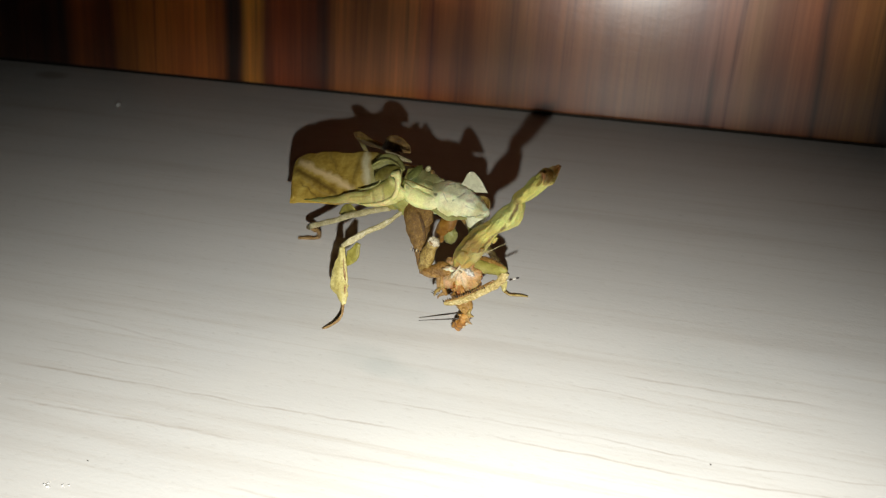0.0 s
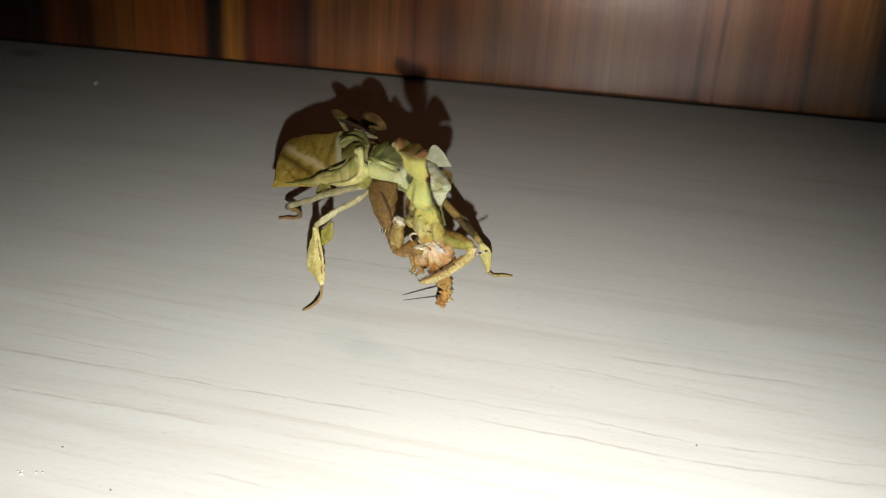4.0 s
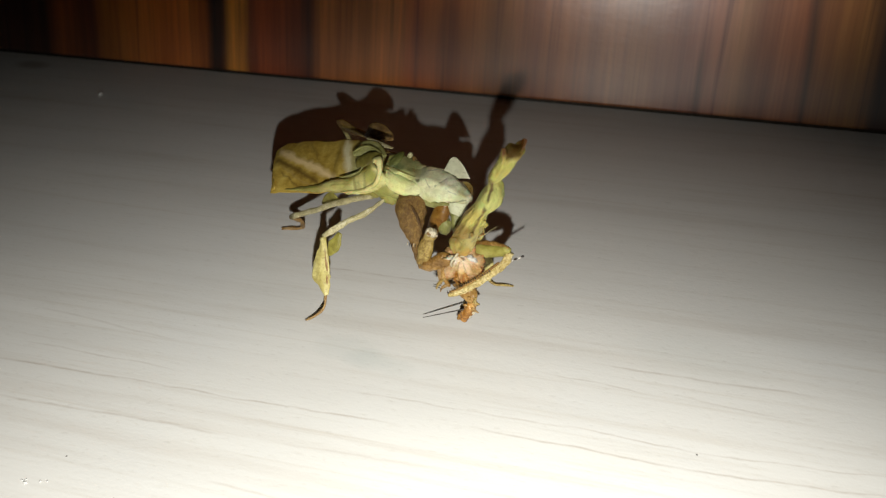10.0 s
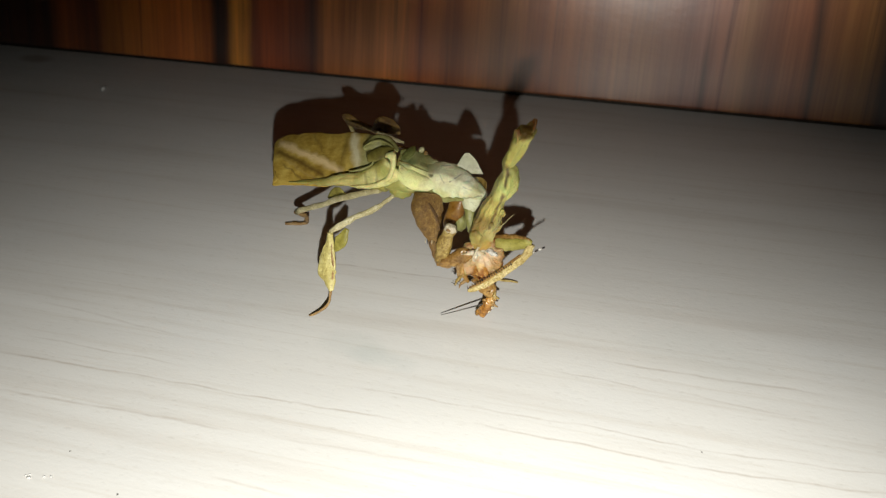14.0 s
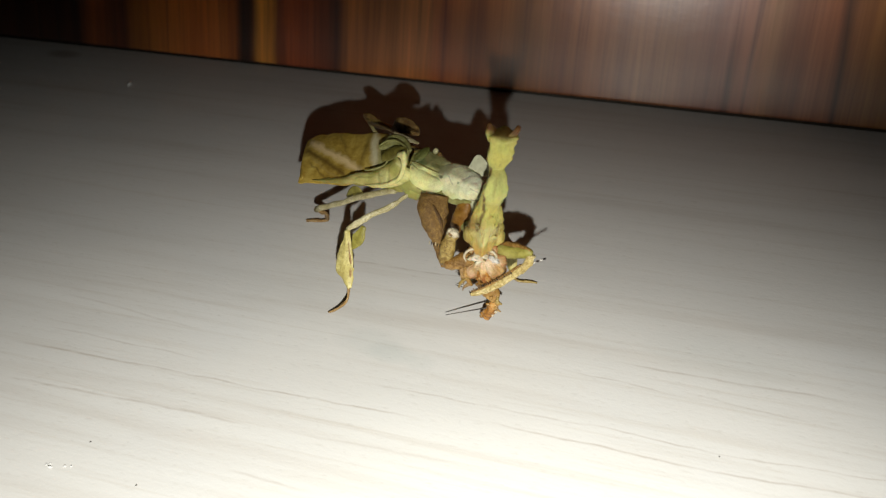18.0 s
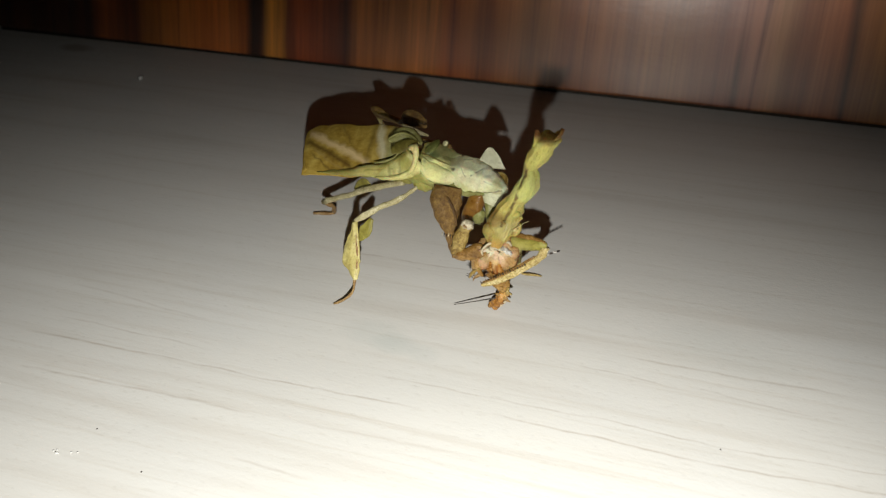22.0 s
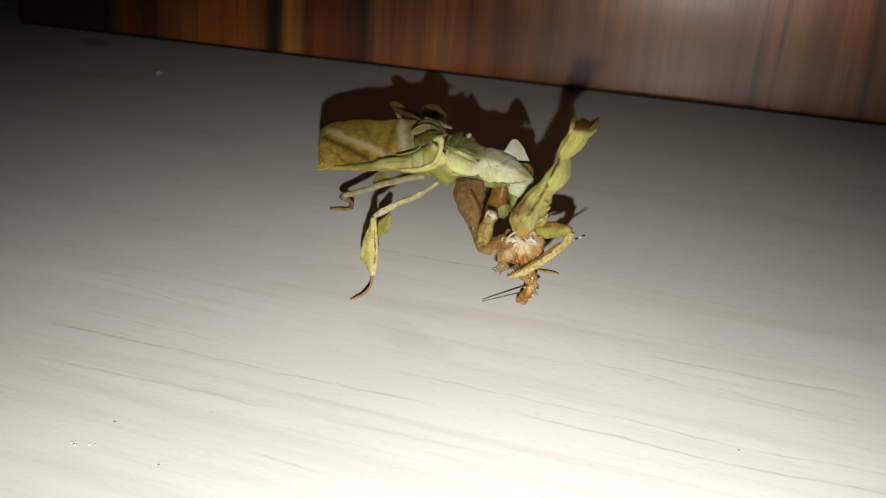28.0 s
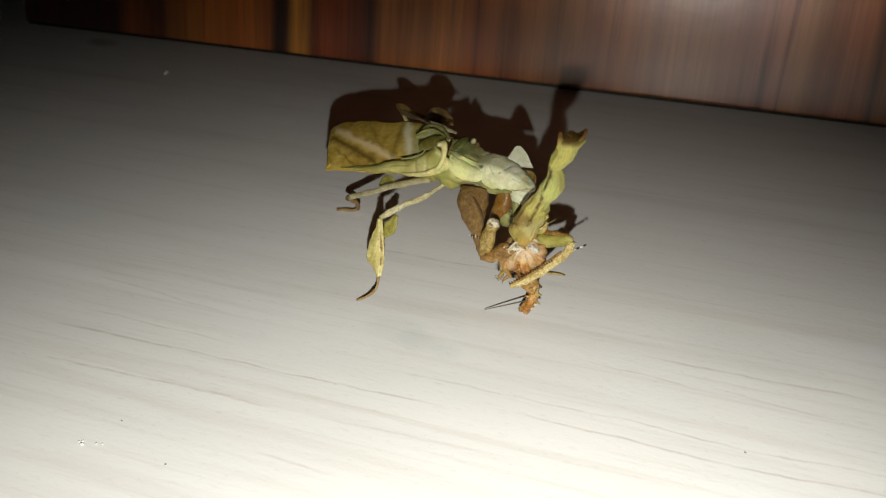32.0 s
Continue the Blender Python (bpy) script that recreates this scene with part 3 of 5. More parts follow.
def loft(rows, side=(0, 1, 0), n=14, sub=5, ruffle=0.0, keel=0.0, seed=0, curl=0.0, wrinkle=0.0, pleat=(0, 0.0), bm=None):
    """A limb or leaf along rows of x, y, z, half width, half thickness, twist. side: the way its width goes. ruffle: uneven
    edges; keel: a raised midrib; curl: edges bent along the normal; wrinkle: an uneven skin; pleat: number and
    depth of folds that run along it. side may hold one way a row."""
    sides = spline(side, sub) if len(side) == len(rows) and not isinstance(side[0], (int, float)) else None
    rows = spline([tuple(r) + (0,) * (6 - len(r)) for r in rows], sub)
    bm = bm or bmesh.new()
    rings = []
    for k, (x, y, z, w, t, turn) in enumerate(rows):
        ahead = Vector(rows[min(k + 1, len(rows) - 1)][:3] - rows[max(k - 1, 0)][:3]).normalized()
        s = Vector(side if sides is None else sides[k])
        s -= ahead * ahead.dot(s)
        s.normalize()
        up = ahead.cross(s)
        c, q = math.cos(radians(turn)), math.sin(radians(turn))
        s, up = s * c + up * q, up * c - s * q
        w, t, ring = max(w, 0.03), max(t, 0.03), []
        for i in range(n):
            a = 2 * math.pi * i / n
            e = math.cos(a)
            edge = 1 + ruffle * noise.noise((k * 0.33, seed * 3.7 + (e > 0) * 9, 0.5)) * abs(e)
            bend = curl * e * e + ruffle * w * 0.7 * noise.noise((k * 0.27 + 5, seed * 2.3 + e * 2, 1.5)) * abs(e)
            thick = t * math.sin(a) * (1 + keel * math.exp(-9 * e * e))
            fold = 1 + pleat[1] * math.cos(pleat[0] * a + 1.2 * noise.noise((k * 0.04, seed * 1.9, 3.5)) * pleat[0] * 0.5)
            p = Vector((x, y, z)) + s * (w * e * edge * fold) + up * (thick * fold + bend)
            if wrinkle:
                p += (s * e + up * math.sin(a)) * wrinkle * noise.noise(p * 0.9 + Vector((seed, 0, 0)))
            ring.append(bm.verts.new(p * MM))
        rings.append(ring)
    for a, b in zip(rings, rings[1:]):
        for i in range(n):
            bm.faces.new((a[i], a[(i + 1) % n], b[(i + 1) % n], b[i]))
    for ring, flip in ((rings[0], True), (rings[-1], False)):
        mid = bm.verts.new(sum((v.co for v in ring), Vector()) / n)
        for i in range(n):
            bm.faces.new((ring[(i + 1) % n], ring[i], mid) if flip else (ring[i], ring[(i + 1) % n], mid))
    return bm


def lump(centre, radii, turn=(0, 0, 0), wrinkle=0.0, seed=0, bm=None, seg=14):
    bm = bm or bmesh.new()
    m = pose(*centre, *turn)
    made = bmesh.ops.create_uvsphere(bm, u_segments=seg, v_segments=seg - 4, radius=1)
    for v in made["verts"]:
        p = Vector([a * b for a, b in zip(v.co, radii)])
        p *= 1 + wrinkle * noise.noise(v.co * 2.3 + Vector((seed * 5.1, 0, 0)))
        v.co = (m @ p) * MM
    return bm


# The desk, the leaning board behind, and the dark room round them
LEAN = 20.2
desk = tagged(part("desk", box((-0.62, -0.55, -0.025), (0.55, 0.30, 0.0), 0.0015), M_DESK, None), "pale wood-grain laminate desk top, slightly stained", "desk", kind="structure")
board_pose = pose(0, -0.0026, 0.0008, -LEAN)
board = tagged(part("wooden_board", box((-0.2240, 0.0, 0.0), (0.0850, 0.018, 0.24), 0.0008), M_BOARD, None), "glossy brown striped wood laminate board leaning behind the insect", "board")
board.matrix_world = board_pose
# Dark strip stands in for the shaded gap between board and desk
part("gap_shade_strip", box((-0.2230, 0.0004, -0.0008), (0.0840, 0.0110, 0.0)), M_GAP_SHADE, board, "dark strip for the shade in the gap under the board")

room = [((-1.6, 1.4, -0.75), (1.6, 1.5, 1.75)), ((-1.6, -1.7, -0.75), (1.6, -1.6, 1.75)), ((-1.7, -1.7, -0.75), (-1.6, 1.5, 1.75)), ((1.6, -1.7, -0.75), (1.7, 1.5, 1.75))]
for name, (lo, hi) in zip(("wall_back", "wall_front", "wall_left", "wall_right"), room):
    tagged(part(name, box(lo, hi), M_WALL, None), "plain painted room wall in the dark", "wall", kind="structure")
tagged(part("ceiling", box((-1.7, -1.7, 1.75), (1.7, 1.5, 1.85)), M_WALL, None), "plain painted ceiling", "ceiling", kind="structure")
tagged(part("floor", box((-1.7, -1.7, -0.85), (1.7, 1.5, -0.75)), M_WALL, None), "plain floor under the desk", "floor", kind="structure")

# ---- the mantis: X to its head, Y away from the viewer, Z up, in millimetres from its root on the desk ----
ROOT = pose(-0.054, -0.0804, 0.0, 0, 0, -6.843)
mantis = tagged(new("leaf_mantis"), "green and brown leaf-like mantis eating its prey on the desk", "mantis")
mantis.matrix_world = ROOT

# Body: thorax with abdomen, wings and pronotum
body = part("thorax", loft([(2, -1, 24.6, 2.2, 2.2), (5, -1, 24.6, 3.4, 3.0), (8, -1, 24.8, 3.6, 3.2), (12, -1.2, 25.6, 3.2, 2.8)], (0, 1, 0), wrinkle=0.3, sub=7, n=20), M_BODY, mantis, "green thorax between wings and neck shield")
part("abdomen", loft([(4, -0.5, 23.0, 3.2, 2.6), (-2, 0.6, 21.6, 3.2, 2.2), (-9, 2.0, 19.4, 3.2, 2.0), (-17, 3.8, 17.0, 2.2, 1.2), (-20, 4.2, 16.4, 0.8, 0.5)], (0, 1, 0), wrinkle=0.5), M_OLIVE, body)

WING = [(-22.62, 2.2, 18.94, 5.0), (-21.5, 2.3, 19.71, 6.0), (-16.85, 1.8, 21.26, 6.05), (-8.98, 0.9, 23.69, 5.75), (-2.66, 0.0, 26.07, 5.1), (2.14, -1.0, 28.1, 3.86), (5.62, -1.8, 29.23, 1.63)]
WING_SIDES = [(-0.27, 0.91, 0.30), (-0.29, 0.89, 0.35), (-0.23, 0.86, 0.46), (-0.15, 0.82, 0.56), (-0.14, 0.78, 0.61), (-0.14, 0.67, 0.73), (-0.10, 0.61, 0.78)]


def on_wing(x, v):
    """A place on the near wing cover: along the body, and across the wing from -1 (low edge) to 1."""
    xs = [r[0] for r in WING]
    c, side = [Vector([np.interp(x, xs, [r[k] for r in rows]) for k in range(3)]) for rows in (WING, WING_SIDES)]
    return c + side * (v * float(np.interp(x, xs, [r[3] for r in WING])))


def wing_line(tree, u, v, ends, half, soft):
    """A soft band along a line on the wing; ends are two places as x and v of on_wing()."""
    (u0, v0), (u1, v1) = [(p.x * MM, (p.y * 0.84 + p.z * 0.5) * MM) for p in (on_wing(x, q) for x, q in ends)]
    k = (v1 - v0) / (u1 - u0)
    off = math_node(tree, "ABSOLUTE", math_node(tree, "SUBTRACT", v, math_node(tree, "ADD", math_node(tree, "MULTIPLY", u, k), v0 - k * u0)))
    off = math_node(tree, "MULTIPLY", off, 1 / math.hypot(1, k))
    near = math_node(tree, "MULTIPLY", math_node(tree, "SUBTRACT", half + soft, off), 1 / soft, True)
    run = math_node(tree, "ABSOLUTE", math_node(tree, "SUBTRACT", u, (u0 + u1) / 2))
    return math_node(tree, "MULTIPLY", near, math_node(tree, "MULTIPLY", math_node(tree, "SUBTRACT", abs(u1 - u0) / 2 + 0.0004, run), 1 / 0.0012, True))


def wing_material():
    mat, tree, bsdf = shader("brown_leaf_wing_with_pale_veins", 0.5, 0.4)
    vec = coords(tree)
    a, b = noise_at(tree, vec, 240, 4, 0.6, 0.8), noise_at(tree, coords(tree, (500, 1400, 1400)), 1.0, 4, 0.6)
    f = math_node(tree, "ADD", math_node(tree, "MULTIPLY", a, 0.65), math_node(tree, "MULTIPLY", b, 0.35))
    col = ramp(tree, f, [(0.34, (0.25, 0.145, 0.018)), (0.5, (0.42, 0.28, 0.047)), (0.66, (0.56, 0.41, 0.095))])
    c = tree.nodes.new("ShaderNodeTexCoord")
    sep = tree.nodes.new("ShaderNodeSeparateXYZ")
    tree.links.new(c.outputs["Object"], sep.inputs[0])
    wob = math_node(tree, "MULTIPLY", math_node(tree, "SUBTRACT", noise_at(tree, vec, 420, 3), 0.5), 0.0014)
    u = math_node(tree, "ADD", sep.outputs[0], wob)
    v = math_node(tree, "ADD", math_node(tree, "ADD", math_node(tree, "MULTIPLY", sep.outputs[1], 0.84), math_node(tree, "MULTIPLY", sep.outputs[2], 0.5)), wob)
    fade = math_node(tree, "MULTIPLY", math_node(tree, "ADD", u, 0.0030), 1 / 0.0022, True)
    col = mix(tree, fade, col, ramp(tree, f, [(0.36, (0.27, 0.25, 0.075)), (0.64, (0.50, 0.47, 0.20))]))
    for ends, half, soft, shade, much in (
        (((-22.4, 0.42), (-9.4, -0.66)), 0.0001, 0.0010, (0.085, 0.040, 0.006), 0.8),
        (((-22.0, 0.82), (-5.6, -0.55)), 0.0002, 0.0009, (0.72, 0.54, 0.27), 0.9),
        (((-4.9, 1.0), (-1.9, -0.4)), 0.0004, 0.0013, (0.74, 0.68, 0.43), 0.85),
        (((-6.2, 0.9), (-5.4, -0.1)), 0.0004, 0.0016, (0.11, 0.065, 0.010), 0.6),
        (((-20.6, -0.2), (-14.0, -0.9)), 0.0, 0.0004, (0.10, 0.05, 0.01), 0.6),
        (((-20.0, -0.05), (-11.0, -0.85)), 0.0, 0.0004, (0.33, 0.23, 0.08), 0.5),
        (((-14.0, 0.95), (-10.5, 0.2)), 0.0, 0.0006, (0.11, 0.06, 0.012), 0.5),
    ):
        col = mix(tree, math_node(tree, "MULTIPLY", wing_line(tree, u, v, ends, half, soft), much), col, shade)
    tree.links.new(col, bsdf.inputs["Base Color"])
    bump(tree, bsdf, math_node(tree, "ADD", f, math_node(tree, "MULTIPLY", wing_line(tree, u, v, ((-22.0, 0.82), (-5.6, -0.55)), 0.0003, 0.0012), 0.8)), 0.5, 0.0005)
    return mat


near_wing = part("wing_cover", loft([(*r, 0.3, 0) for r in WING], WING_SIDES, n=26, sub=8, ruffle=0.07, curl=-0.35, seed=3), wing_material(), body, "brown leaf-patterned wing cover with pale veins")
part("wing_cover", loft([(-22.4, 9.0, 18.6, 3.0, 0.25), (-14, 9.4, 20.8, 3.8, 0.3), (-5, 7.8, 24.2, 4.0, 0.35), (3, 5.0, 27.0, 3.2, 0.3), (8.2, 3.0, 28.2, 1.4, 0.3)], (0.1, 0.8, -0.6), n=18, ruffle=0.08), M_BROWN, body)
part("wing_edge", loft([(-2.9, -4.0, 25.3, 0.12, 0.2), (-0.5, -3.9, 26.3, 0.3, 0.3), (1.4, -3.6, 27.4, 0.28, 0.3), (2.1, -3.4, 28.6, 0.12, 0.2)], (-0.1, 0.72, 0.69), n=10, sub=6, ruffle=0.2), M_FADE, body, "pale lower wing edge")
part("wing_flap", loft([(6, -4.4, 29.4, 2.79, 0.5), (5.2, -4.8, 28, 2.68, 0.5), (2.9, -5.1, 26.2, 2.26, 0.45), (-0.6, -5.4, 24.6, 1.65, 0.4), (-4.6, -5.1, 23.6, 1.11, 0.35), (-8.6, -4.1, 21.4, 0.8, 0.2), (-12.6, -3.5, 19.9, 0.5, 0.12), (-17, -2.95, 18.5, 0.15, 0.08)], (-0.12, 0.41, 0.91), n=26, sub=9, ruffle=0.06, keel=-0.3, curl=0.5, wrinkle=0.2, seed=5), M_BODY, body, "olive and cream side flap of the wing")
part("flap_rim", loft([(4.9, -4.0, 30.9, 0.4, 0.5), (6.0, -4.3, 31.5, 0.85, 0.6), (6.6, -4.8, 30.7, 0.6, 0.55), (6.6, -5.3, 29.2, 0.5, 0.5), (6.1, -5.6, 27.5, 0.5, 0.5), (4.8, -5.9, 26.1, 0.5, 0.45), (2.2, -6.2, 24.7, 0.4, 0.4), (-1.8, -6.2, 23.6, 0.1, 0.15)], (1, 0, 0.3), sub=8, n=12, wrinkle=0.12), M_BODY, body, "pale cream rim of the flap")
part("wing_fold", loft([(0.6, -2.9, 28.6, 0.96, 0.3), (2.4, -2.9, 29.8, 1.3, 0.35), (4.4, -2.9, 30.9, 1.1, 0.35), (6, -2.7, 31.2, 0.77, 0.3)], (-0.25, 0.68, 0.69), n=16, sub=7, ruffle=0.15, wrinkle=0.15), M_FOLD, body, "folded dark olive wing base")
part("wing_fold", loft([(-0.8, -1.4, 29.6, 0.5, 0.25), (1.1, -0.4, 30.7, 1.5, 0.3), (2.8, 0.1, 31.0, 1.4, 0.3), (4.9, -0.8, 31.0, 0.9, 0.3), (6.4, -2.0, 31.0, 0.3, 0.25)], (-0.1, 0.72, 0.69), n=16, sub=7, ruffle=0.1, curl=-0.3), M_FADE, body, "faded green wing base")
part("wing_fold", loft([(-0.4, -2, 30.5, 0.12, 0.2), (1.1, -1.5, 31.6, 0.25, 0.25), (2.8, -1.2, 32.0, 0.28, 0.25), (4.9, -1.6, 31.7, 0.25, 0.25), (6.4, -2.4, 31.2, 0.15, 0.2)], (0, 0.5, 0.85), n=10, sub=6), M_FADE, body, "thin pale fold edge")
part("wing_fold", loft([(0.7, 2, 31.6, 0.15, 0.15), (2.4, 1.6, 31.4, 0.42, 0.15), (4.6, 1.2, 31.2, 0.5, 0.15), (6.8, 0.8, 31.2, 0.2, 0.12)], (0, 0.8, 0.5), n=12, ruffle=0.2), M_LEGP, body, "thin straw wing edge")

# Middle of the thorax
part("thorax_collar", loft([(6.6, -1.5, 29.4, 1.9, 0.5), (7.8, -1.4, 29.3, 2.4, 0.8), (9.3, -1.2, 28.9, 2.6, 1.1), (10.8, -1.0, 28.2, 2.6, 1.5), (12.5, -1.0, 27.5, 2.6, 1.7), (14.5, -1.4, 27.2, 1.8, 1.3)], (-0.27, 0.9, 0.34), n=26, sub=9, wrinkle=0.35, keel=-0.35, seed=40), M_BODY, body, "grey-green ringed collar with a dark green pit")
part("thorax_plate", loft([(7.6, -4.1, 29.5, 0.2, 0.15), (8.7, -4.4, 27.8, 1.5, 0.7), (10.5, -4.5, 26.8, 1.7, 1.1), (12.7, -4.4, 26.5, 1.5, 1.0), (14.8, -4.2, 26.7, 1.1, 0.6), (16.4, -4.2, 26.8, 0.3, 0.3)], (-0.1, 0.53, 0.84), n=24, sub=8, wrinkle=0.06, seed=41), M_BODY, body, "pale cream leaf-shaped side plate")
# A dark strip stands in for the shade in the groove
part("groove_shade", loft([(7.3, -3.7, 30.0, 0.08, 0.08), (8.6, -3.1, 29.45, 0.16, 0.14), (10.6, -3.1, 28.95, 0.18, 0.14), (13.2, -3.1, 28.4, 0.06, 0.06)], (0, 0.5, 0.85), n=10), M_FOLD, body, "thin dark strip for the groove's shade above the cream plate")
part("thorax_pit", lump((8.3, -0.9, 30.1), (0.95, 2.2, 0.4), (14, 8, -14), 0.15, 60, seg=16), M_PIT, body, "dark green oval pit")
part("thorax_knob", lump((10.3, 1.0, 30.2), (0.55, 0.5, 0.7), (0, 20, 0), 0.3, 61, seg=12), M_RIM, body, "small pale knob")
part("thorax_knob", lump((11.2, 1.0, 29.5), (0.45, 0.5, 0.7), (0, -10, 0), 0.3, 62, seg=12), M_LEGB, body, "small brown knob")
part("thorax_plate", lump((7.0, -2.2, 22.6), (2.6, 2.2, 2.0), (0, 20, 0), 0.2, 5, seg=18), M_BODY, body)

# Neck shield (pronotum) and its lobes
shield = part("neck_shield", loft([(9.6, -1.5, 26.1, 2.6, 1.6), (11.5, -1.5, 26.1, 3.2, 2), (13.6, -1.9, 26.3, 3.39, 2.0), (16.5, -2.5, 26.9, 3.56, 2.3), (19.6, -3.3, 27, 2.95, 2.2), (22.2, -4.1, 27.1, 2.1, 1.7), (24.3, -5, 27.2, 1.0, 0.9), (24.9, -5.3, 27.2, 0.4, 0.4)], (-0.19, 0.8, 0.58), n=36, sub=12, wrinkle=0.26, keel=0.3, seed=7), M_BODY, body, "pale mint smooth neck shield")
part("shield_lobe", loft([(20.1, -0.4, 28.0, 2.98, 0.3), (19.8, 0.4, 29.9, 1.9, 0.3), (19.5, 0.8, 31.2, 0.95, 0.28), (19.4, 1, 31.7, 0.35, 0.2)], (-0.95, 0, 0.32), n=18, ruffle=0.06, curl=0.3, seed=8), M_PALE, body, "pale triangular lobe")
part("serrated_edge", loft([(21.8, -1.4, 27.9, 0.35, 0.2), (23, -1.8, 28, 0.7, 0.25), (23.9, -2.4, 27.6, 0.9, 0.25), (24.3, -3.2, 27.0, 0.5, 0.2)], (0.25, 0, 0.97), n=14, ruffle=0.2, seed=9), M_LEGY, body, "golden-brown serrated edge")
for k in range(4):
    x, z = 24.0 + 0.16 * k, 28.3 - 0.42 * k
    part("tooth", loft([(x - 0.3, -2.5 - 0.2 * k, z, 0.18, 0.12), (x + 0.35, -2.5 - 0.2 * k, z + 0.12, 0.04, 0.04)], (0, 0, 1), n=6, sub=2), M_LEGY, body)
part("shield_skirt", loft([(9.3, -5.0, 25.5, 0.5, 0.25), (11.3, -5.0, 25.6, 0.6, 0.25), (14, -5.0, 25.6, 0.75, 0.25), (16.6, -5.4, 25.0, 1.0, 0.25), (19, -5.8, 25.5, 0.5, 0.25), (20.9, -6.0, 25.9, 0.25, 0.2)], (0.13, 0.13, 0.98), n=16, sub=8, ruffle=0.2, seed=10), M_FADE, body, "ruffled lower edge of the shield")
part("neck", loft([(22.2, -4.4, 26.8, 2.5, 1.2), (22.2, -5.2, 25.4, 2.1, 1.1), (22.3, -5.6, 24.3, 1.5, 0.9), (22.5, -5.9, 23.4, 0.7, 0.6)], (-0.9, 0, -0.44), n=18, wrinkle=0.25), M_MINT, body, "pale mint neck")
part("throat", loft([(21.8, -5.0, 24.4, 1.2, 1.0), (22.6, -6.6, 22.4, 1.0, 0.9), (23.4, -7.6, 20.2, 1.0, 0.9)], (1, 0, 0), n=12, wrinkle=0.3), M_GREEN, body, "olive throat")
# Walking legs: each is set at its foot and leans with the body
walking_legs = []


def leg(name, label, foot, *pieces):
    """A walking leg in pieces from its hip to its foot; its origin is the foot."""
    first = None
    for kind, rows, side, mat, keys in pieces:
        moved = [(r[0] - foot[0], r[1] - foot[1], r[2] - foot[2], *r[3:]) for r in rows]
        ob = part(kind, loft(moved, side, **keys), mat, first or mantis)
        if first is None:
            first = tagged(ob, label)
            first.name = name
            hip = Vector(rows[0][:3])
    walking_legs.append((first, Vector(foot), hip))
    return first


leg("middle_leg", "pale straw middle leg with leafy green lobes", (-5.9, -20.2, 0.3),
    ("femur", [(6.6, -3.4, 22.2, 0.45, 0.4), (4.8, -5.8, 20.9, 0.5, 0.4), (2.8, -8, 20.0, 0.65, 0.4), (0.6, -10, 19.4, 0.6, 0.4), (-1.4, -12, 18.4, 0.75, 0.4), (-3.2, -13, 17.0, 0.5, 0.4)], (0, 0.3, 1), M_LEGP, {"ruffle": 0.3, "wrinkle": 0.25}),
    ("lobe", [(-0.2, -11.6, 17.6, 0.5, 0.2), (-1.0, -12.6, 15.6, 1.3, 0.25), (-2.0, -13.2, 13.8, 0.9, 0.2), (-2.6, -13.6, 12.8, 0.2, 0.1)], (1, 0, 0.2), M_OLIVE, {"ruffle": 0.25}),
    ("tibia", [(-3.2, -13, 17.0, 0.6, 0.5), (-3.1, -14.0, 14.6, 1.0, 0.3), (-3.2, -15.2, 12.0, 1.8, 0.35), (-3.0, -16.2, 9.9, 2.05, 0.35), (-2.2, -17.1, 8.2, 1.4, 0.3), (-1.5, -18, 6.5, 0.5, 0.3)], (1, 0, 0), M_LEAF, {"ruffle": 0.25, "keel": 0.9, "n": 18}),
    ("tibia_edge", [(-3.0, -13.4, 16.0, 0.3, 0.3), (-2.2, -14.9, 12.6, 0.35, 0.4), (-1.6, -16.2, 10.0, 0.3, 0.4), (-1.5, -17.6, 7.2, 0.2, 0.2)], (0, 1, 0), M_TARS, {}),
    ("foot", [(-1.6, -18, 6.5, 0.32, 0.28), (-1.7, -18.8, 4.4, 0.22, 0.2), (-2.4, -19.3, 3.1, 0.3, 0.25), (-3.6, -19.7, 1.9, 0.22, 0.2), (-4.8, -20.0, 1.0, 0.27, 0.22), (-5.9, -20.2, 0.35, 0.16, 0.14)], (1, 0, 0), M_TARS, {}),
)
leg("hind_leg", "pale straw hind leg folded back under the wings", (-25.4, 5.1, 0.3),
    ("femur", [(3, -3, 21.5, 0.55, 0.5), (-5, -2, 17.5, 0.7, 0.5), (-12.4, 0, 12.4, 0.58, 0.5), (-20.2, 2, 7.3, 0.7, 0.5)], (0, 0.3, 1), M_LEGP, {"wrinkle": 0.25}),
    ("lobe", [(-6.6, 0.4, 16.0, 0.3, 0.2), (-8.0, 1.0, 15.8, 1.3, 0.3), (-9.8, 1.4, 14.6, 1.3, 0.25), (-11.6, 1.8, 13.2, 0.3, 0.2)], (0, 0, 1), M_OLIVE, {"ruffle": 0.2}),
    ("tibia", [(-20.2, 2, 7.3, 0.7, 0.6), (-19.7, 4.6, 4.4, 0.6, 0.5), (-20.8, 6.5, 1.0, 0.4, 0.4)], (1, 0, 0), M_TARS, {"wrinkle": 0.2}),
    ("foot", [(-20.8, 6.5, 1.0, 0.5, 0.4), (-22.0, 6.0, 0.7, 0.36, 0.32), (-23.4, 5.6, 0.7, 0.5, 0.36), (-24.5, 5.3, 0.6, 0.34, 0.3), (-25.6, 5.1, 0.45, 0.4, 0.3)], (0, 1, 0), M_TARS, {}),
)
